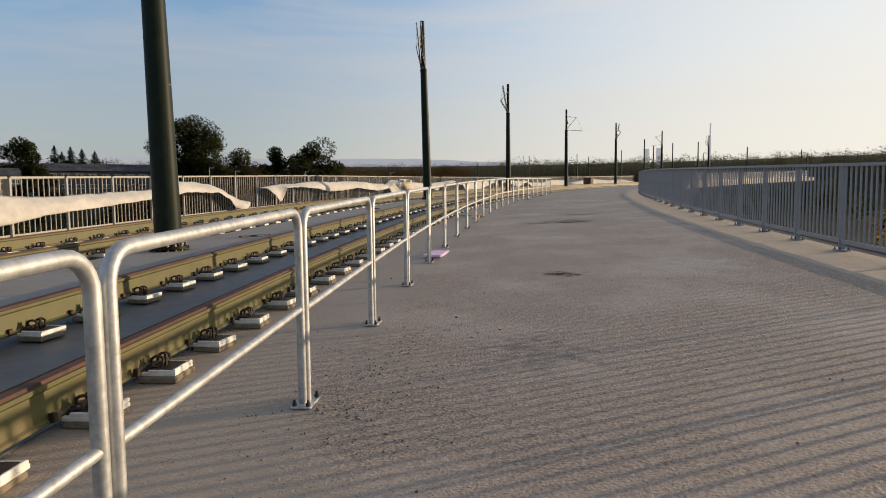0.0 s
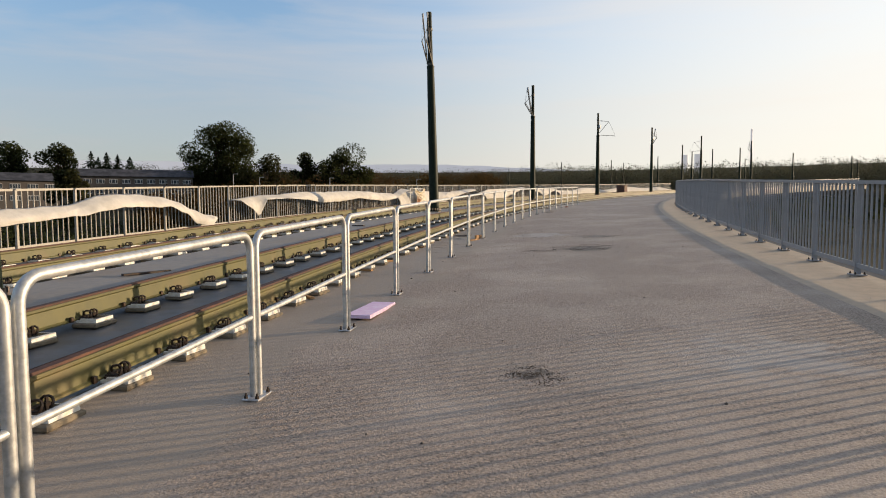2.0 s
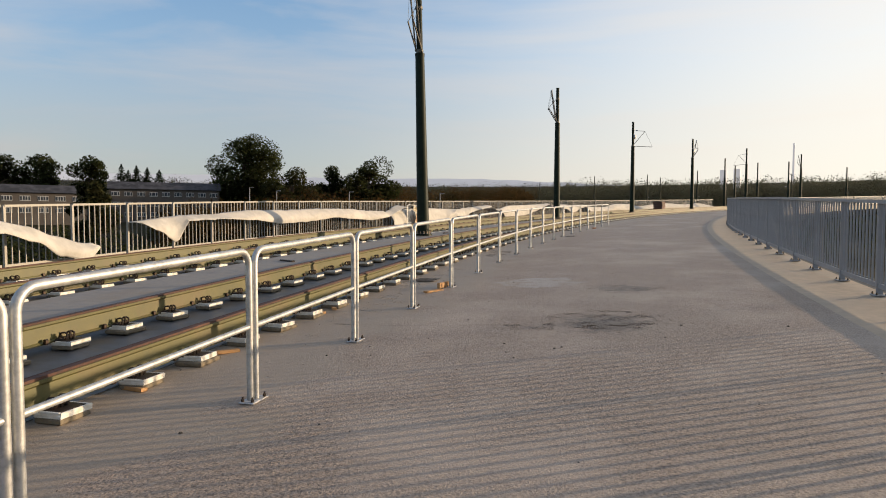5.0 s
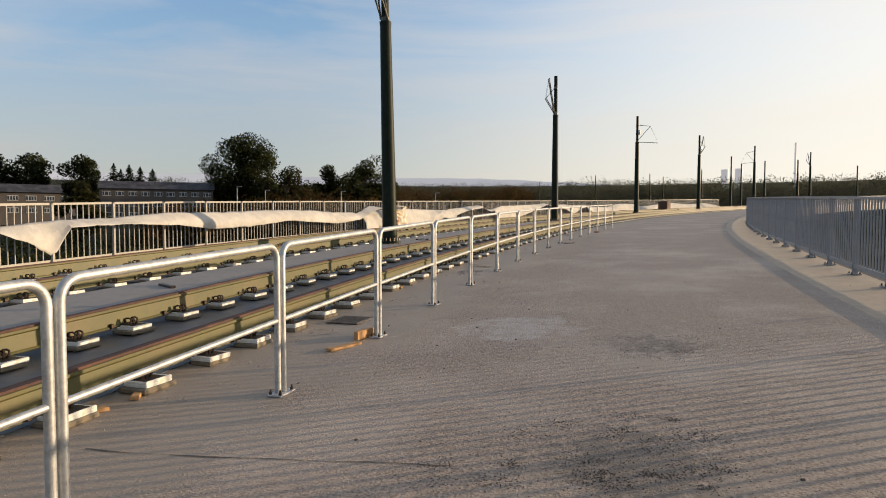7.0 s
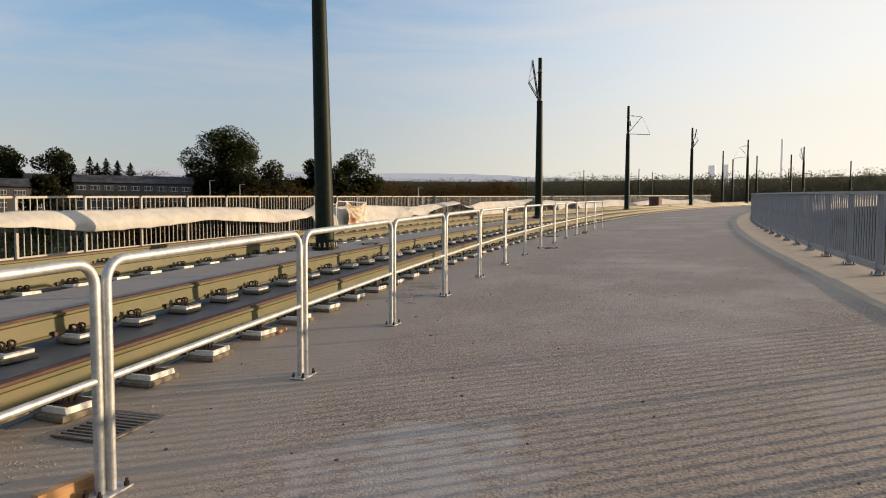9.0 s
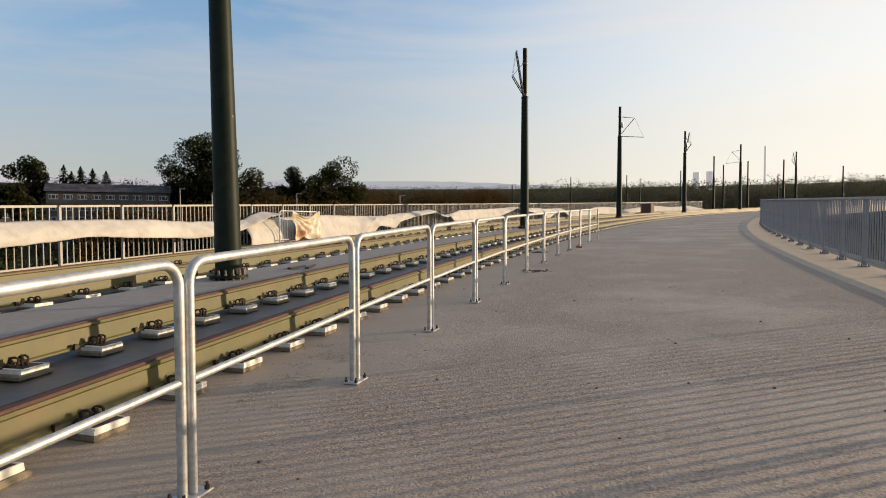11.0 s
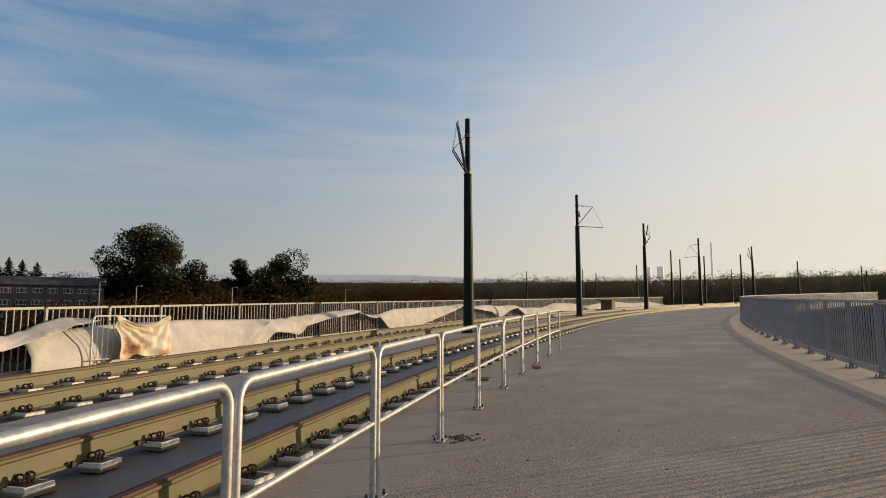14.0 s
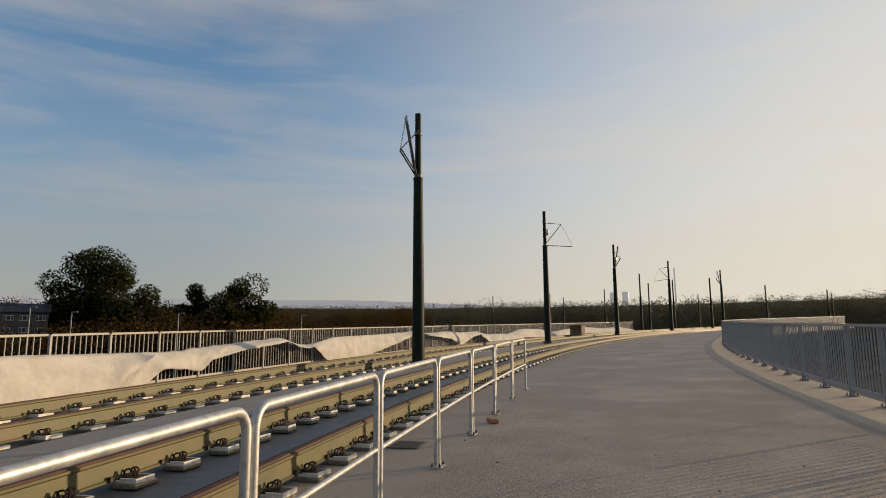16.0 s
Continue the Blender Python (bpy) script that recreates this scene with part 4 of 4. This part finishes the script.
def spot(az, el, dist):
    """A place seen from the middle of the walk by its bearing."""
    return 1.8 + dist * math.sin(radians(az)), 6.0 + dist * math.cos(radians(az)), 1.2 + dist * math.tan(radians(el))


def broad_tree(az, top_el, dist, width, seed, label, mat=leaf_green, lobes=16, count=5200, size=0.42, group="trees", bottom=0.25):
    x, y, top = spot(az, top_el, dist)
    base = ground_z(x, y)
    tall = top - base
    rnd = random.Random(seed)
    t = thing("tree", label, "tree", Matrix.Translation((x, y, base)), group)
    tr = Shape().tube([(0, 0, -0.3), (0.1, 0.05, tall * 0.3), (-0.1, 0.1, tall * 0.65), (0, 0, tall * 0.85)],
                      [width * 0.045, width * 0.035, width * 0.02, 0.05], 10)
    centres, radii = [], []
    for i in range(lobes):
        a, q = rnd.uniform(0, 2 * math.pi), math.sqrt(rnd.random())
        z = rnd.uniform(bottom, 0.88)
        reach = width * 0.5 * math.sin(math.pi * min(0.95, max(0.1, (z - bottom) / (1.02 - bottom) * 0.85 + 0.18))) ** 0.6
        c = (math.cos(a) * q * reach * 0.8, math.sin(a) * q * reach * 0.8, z * tall)
        centres.append(c)
        radii.append(width * rnd.uniform(0.13, 0.21))
        tr.tube([(0, 0, tall * min(0.7, z * 0.6)), (c[0] * 0.6, c[1] * 0.6, c[2] * 0.92), c], [width * 0.012, width * 0.008, 0.03], 6)
    centres.append((0, 0, tall * 0.84))
    radii.append(tall * 0.15)
    part("trunk", tr, bark, t, smooth=True)
    part("crown", leaf_mesh("crown", leaves(centres, radii, count, size, seed), mat), None, t)
    return t


def conifer(az, top_el, dist, seed):
    x, y, top = spot(az, top_el, dist)
    base = ground_z(x, y)
    tall = top - base
    t = thing("conifer", "dark pointed spruce behind the house", "tree", Matrix.Translation((x, y, base)), "conifers")
    part("trunk", Shape().tube([(0, 0, -0.3), (0, 0, tall)], [0.25, 0.02], 8), bark, t)
    r = np.random.RandomState(seed)
    n = 1500
    z = r.uniform(0.1, 1, n) ** 0.8
    a = r.uniform(0, 6.283, n)
    q = (1 - z) * 10.5 * (1.15 - 0.6 * ((z * 9) % 1)) * r.uniform(0.2, 1.0, n) + 0.05
    p = np.stack([q * np.cos(a), q * np.sin(a), z * tall - q * 0.2], 1)
    out = np.stack([np.cos(a), np.sin(a), -0.4 * np.ones(n)], 1) * (0.2 + 0.9 * (1 - z))[:, None]
    sd_ = np.stack([-np.sin(a), np.cos(a), 0.3 * r.normal(size=n)], 1) * (0.12 + 0.45 * (1 - z))[:, None]
    part("crown", leaf_mesh("crown", np.stack([p - out, p - sd_, p + out, p + sd_], 1).reshape(-1, 3), leaf_dark), None, t)


broad_tree(-27.6, 7.3, 215, 25, 11, "large dark spreading deciduous tree", lobes=40, count=26000, size=0.33)
broad_tree(-16.9, 5.5, 200, 20, 12, "round dark deciduous tree among scrub", lobes=28, count=16000, size=0.31)
broad_tree(-20.2, 5.0, 205, 11, 13, "small bushy deciduous tree", count=5500, size=0.32)
broad_tree(-23.8, 4.55, 190, 18, 14, "pale green willow-like shrub tree", leaf_pale, count=8000, size=0.30, bottom=0.1)
broad_tree(-42.6, 5.15, 235, 18, 15, "dark round tree behind the house roof", lobes=22, count=8000, size=0.34)
broad_tree(-39.6, 5.15, 235, 15, 16, "dark round tree behind the house roof", lobes=22, count=7000, size=0.34)
broad_tree(-39.2, 3.2, 150, 10, 17, "leafy green tree before the house", leaf_pale, count=7000, size=0.28, bottom=0.1)
broad_tree(-46.0, 5.0, 240, 20, 18, "dark round tree behind the house roof", lobes=22, count=8000, size=0.34)
for i, (az, el) in enumerate(((-37.3, 4.55), (-36.2, 4.5), (-35.4, 4.35), (-34.5, 4.2), (-36.8, 4.1))):
    conifer(az, el, 232, 30 + i)


def woods(name, label, mat, seed, n, az0, az1, r0, r1, hmin, hmax, per, size, kind="stuff"):
    """Many trees too far to tell apart, as one object."""
    rnd = random.Random(seed)
    out = []
    for i in range(n):
        az, dist = rnd.uniform(az0, az1), math.sqrt(rnd.uniform(r0 * r0, r1 * r1))
        x, y, _ = spot(az, 0, dist)
        b = ground_z(x, y)
        h = rnd.uniform(hmin, hmax)
        w = h * rnd.uniform(0.22, 0.36)
        cs = [(x + rnd.uniform(-w, w), y + rnd.uniform(-w, w), b + h * q) for q in (0.25, 0.45, 0.62, 0.74)]
        out.append(leaves(cs, [w * 1.05, w * 1.15, w * 1.05, w * 0.95], per, size * h / 10, seed * 1000 + i))
    return tagged(part(name, leaf_mesh(name, np.concatenate(out), mat), None), label, "woodland", kind=kind)


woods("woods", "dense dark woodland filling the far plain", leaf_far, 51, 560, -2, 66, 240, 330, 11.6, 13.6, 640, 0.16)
woods("woods", "brown and green woodland behind the big tree", leaf_rust, 58, 260, -36, -2, 240, 330, 11.4, 13.4, 560, 0.17)
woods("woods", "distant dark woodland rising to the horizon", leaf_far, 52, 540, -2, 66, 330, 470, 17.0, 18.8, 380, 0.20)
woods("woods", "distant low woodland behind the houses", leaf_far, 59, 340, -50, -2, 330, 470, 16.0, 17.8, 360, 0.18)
woods("scrub", "brown and rust autumn scrub beyond the fence", leaf_rust, 53, 360, -34, 8, 105, 185, 5.0, 9.2, 300, 0.30)
woods("scrub", "rust-brown autumn thicket below the big tree", leaf_rust, 57, 130, -26, -6, 112, 150, 8.8, 11.6, 420, 0.22)
woods("scrub", "dark overgrown scrub beside the bridge", leaf_green, 56, 420, -80, -6, 55, 150, 2.6, 5.0, 120, 0.5)
woods("scrub", "dark green scrub below the bridge", leaf_green, 54, 160, 4, 70, 120, 200, 3, 5.5, 110, 0.6)


# ---- houses and far landmarks ----
def house(az0, az1, dist, eave_el, roof_el, floors, bays, label):
    x0, y0, _ = spot(az0, 0, dist)
    x1, y1, _ = spot(az1, 0, dist)
    _, _, eave = spot(az0, eave_el, dist)
    _, _, ridge = spot(az0, roof_el, dist)
    length = math.hypot(x1 - x0, y1 - y0)
    base = min(ground_z(x0, y0), ground_z(x1, y1)) - 0.5
    m = Matrix.Translation((x0, y0, base)) @ Matrix.Rotation(math.atan2(y1 - y0, x1 - x0), 4, "Z")
    h = thing("house", label, "house", m, "houses")
    e, r, deep = eave - base, ridge - base, 11.0
    part("wall", Shape().box((length / 2, deep / 2, e / 2), (length, deep, e)), wall_plaster, h)
    rf = Shape()
    rf.add([(-0.5, -0.6, e - 0.15), (length + 0.5, -0.6, e - 0.15), (length + 0.5, deep + 0.6, e - 0.15), (-0.5, deep + 0.6, e - 0.15),
            (-0.5, deep * 0.3, r), (length + 0.5, deep * 0.3, r), (length + 0.5, deep * 0.7, r), (-0.5, deep * 0.7, r)],
           [(3, 2, 1, 0), (4, 5, 6, 7), (0, 1, 5, 4), (1, 2, 6, 5), (2, 3, 7, 6), (3, 0, 4, 7)])
    part("roof", rf, roof_dark, h)
    for f in range(floors):
        z = e - 1.6 - f * 3.0
        for b in range(bays):
            x = length * (b + 0.5) / bays + length / bays * (-0.2 if b % 2 else 0.2)
            w = part("window", Shape().box((x, -0.02, z), (1.15, 0.10, 1.3)), frame_white, h)
            for dx in (-0.3, 0.3):
                part("pane", Shape().box((x + dx, -0.08, z), (0.42, 0.03, 1.0)), glass_dark, w)


house(-38.2, -29.8, 205, 2.60, 3.2, 3, 18, "long grey rendered housing block with a dark roof")
house(-49.0, -39.8, 190, 2.15, 2.75, 2, 16, "low grey housing block with a dark roof")
for az, el0, el1, dist, r0, r1, nm, lab in ((14.0, 3.0, 4.28, 1500, 8, 7.5, "cooling_tower", "concrete cooling tower far off, paled by a painted haze glow"),
                                            (15.05, 3.0, 4.32, 1500, 8, 7.5, "cooling_tower", "concrete cooling tower far off, paled by a painted haze glow"),
                                            (19.2, 3.0, 6.25, 1200, 2.6, 1.6, "chimney", "tall slim power-station chimney, paled by a painted haze glow")):
    x, y = 2.92 + dist * math.sin(radians(az)), 24.8 + dist * math.cos(radians(az))
    z0, z1 = 1.8 + dist * math.tan(radians(el0)) - 60, 1.8 + dist * math.tan(radians(el1))
    hh = z1 - z0
    prof = [r0 * 1.25, r0, r1, r1] if nm == "cooling_tower" else [r0, (r0 + r1) / 2, r1 * 1.05, r1]
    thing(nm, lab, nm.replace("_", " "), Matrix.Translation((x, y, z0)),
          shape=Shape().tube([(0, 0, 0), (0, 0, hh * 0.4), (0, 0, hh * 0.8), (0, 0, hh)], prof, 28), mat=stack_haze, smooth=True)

woods("scrub", "golden autumn bushes growing beside the bridge", leaf_gold, 55, 26, 36, 62, 44, 62, 5.6, 7.0, 520, 0.30)
for az, el in ((-29.3, 2.7), (-31.9, 3.0), (-22.0, 2.7), (-12.5, 2.6)):
    x, y, z = 2.5 + 90 * math.sin(radians(az)), 20.9 + 90 * math.cos(radians(az)), 1.7 + 90 * math.tan(radians(el))
    lp = thing("lamp_post", "thin grey steel lamp post beyond the fence", "lamp post", Matrix.Translation((x, y, ground_z(x, y))),
               "lamp posts")
    tall = z - ground_z(x, y)
    part("shaft", Shape().tube([(0, 0, -0.2), (0, 0, tall)], [0.10, 0.06], 10), fence_grey, lp, smooth=True)
    part("lantern", Shape().box((0.35, 0, tall), (0.7, 0.18, 0.10), bevel=0.02), fence_grey, lp)

# crack across the walkway, and offcuts on the centre slab
rnd = random.Random(77)
g, pts, fs = Shape(), [], []
for i in range(41):
    d = 0.6 - i * 0.055
    w = max(0.0012, 0.008 * noise.noise(Vector((d * 3, 0, 9))) + 0.004)
    c = 14.80 + 0.10 * (0.56 - d) + 0.03 * noise.noise(Vector((d * 2, 0, 4)))
    pts += [tuple(at(c - w, d, cross(d) + 0.003)), tuple(at(c + w, d, cross(d) + 0.003))]
fs = [(2 * i, 2 * i + 1, 2 * i + 3, 2 * i + 2) for i in range(40)]
thing("deck_joint", "thin dark crack across the concrete walkway", "joint", kind="structure", shape=g.add(pts, fs), mat=dirt_dark)
for i, (s0, d0, ln, turn) in enumerate(((29.9, 3.75, 0.8, 20), (29.75, 3.95, 0.7, 8), (10.2, 3.7, 0.7, -25), (19.4, 3.9, 0.5, 60))):
    thing("steel_offcut", "rusty flat steel offcut lying on the centre slab", "offcut", frame_at(s0, d0, 0.216, turn),
          group="steel offcuts", shape=Shape().box((0, 0, 0), (ln, 0.07, 0.03), bevel=0.004), mat=clip_black)
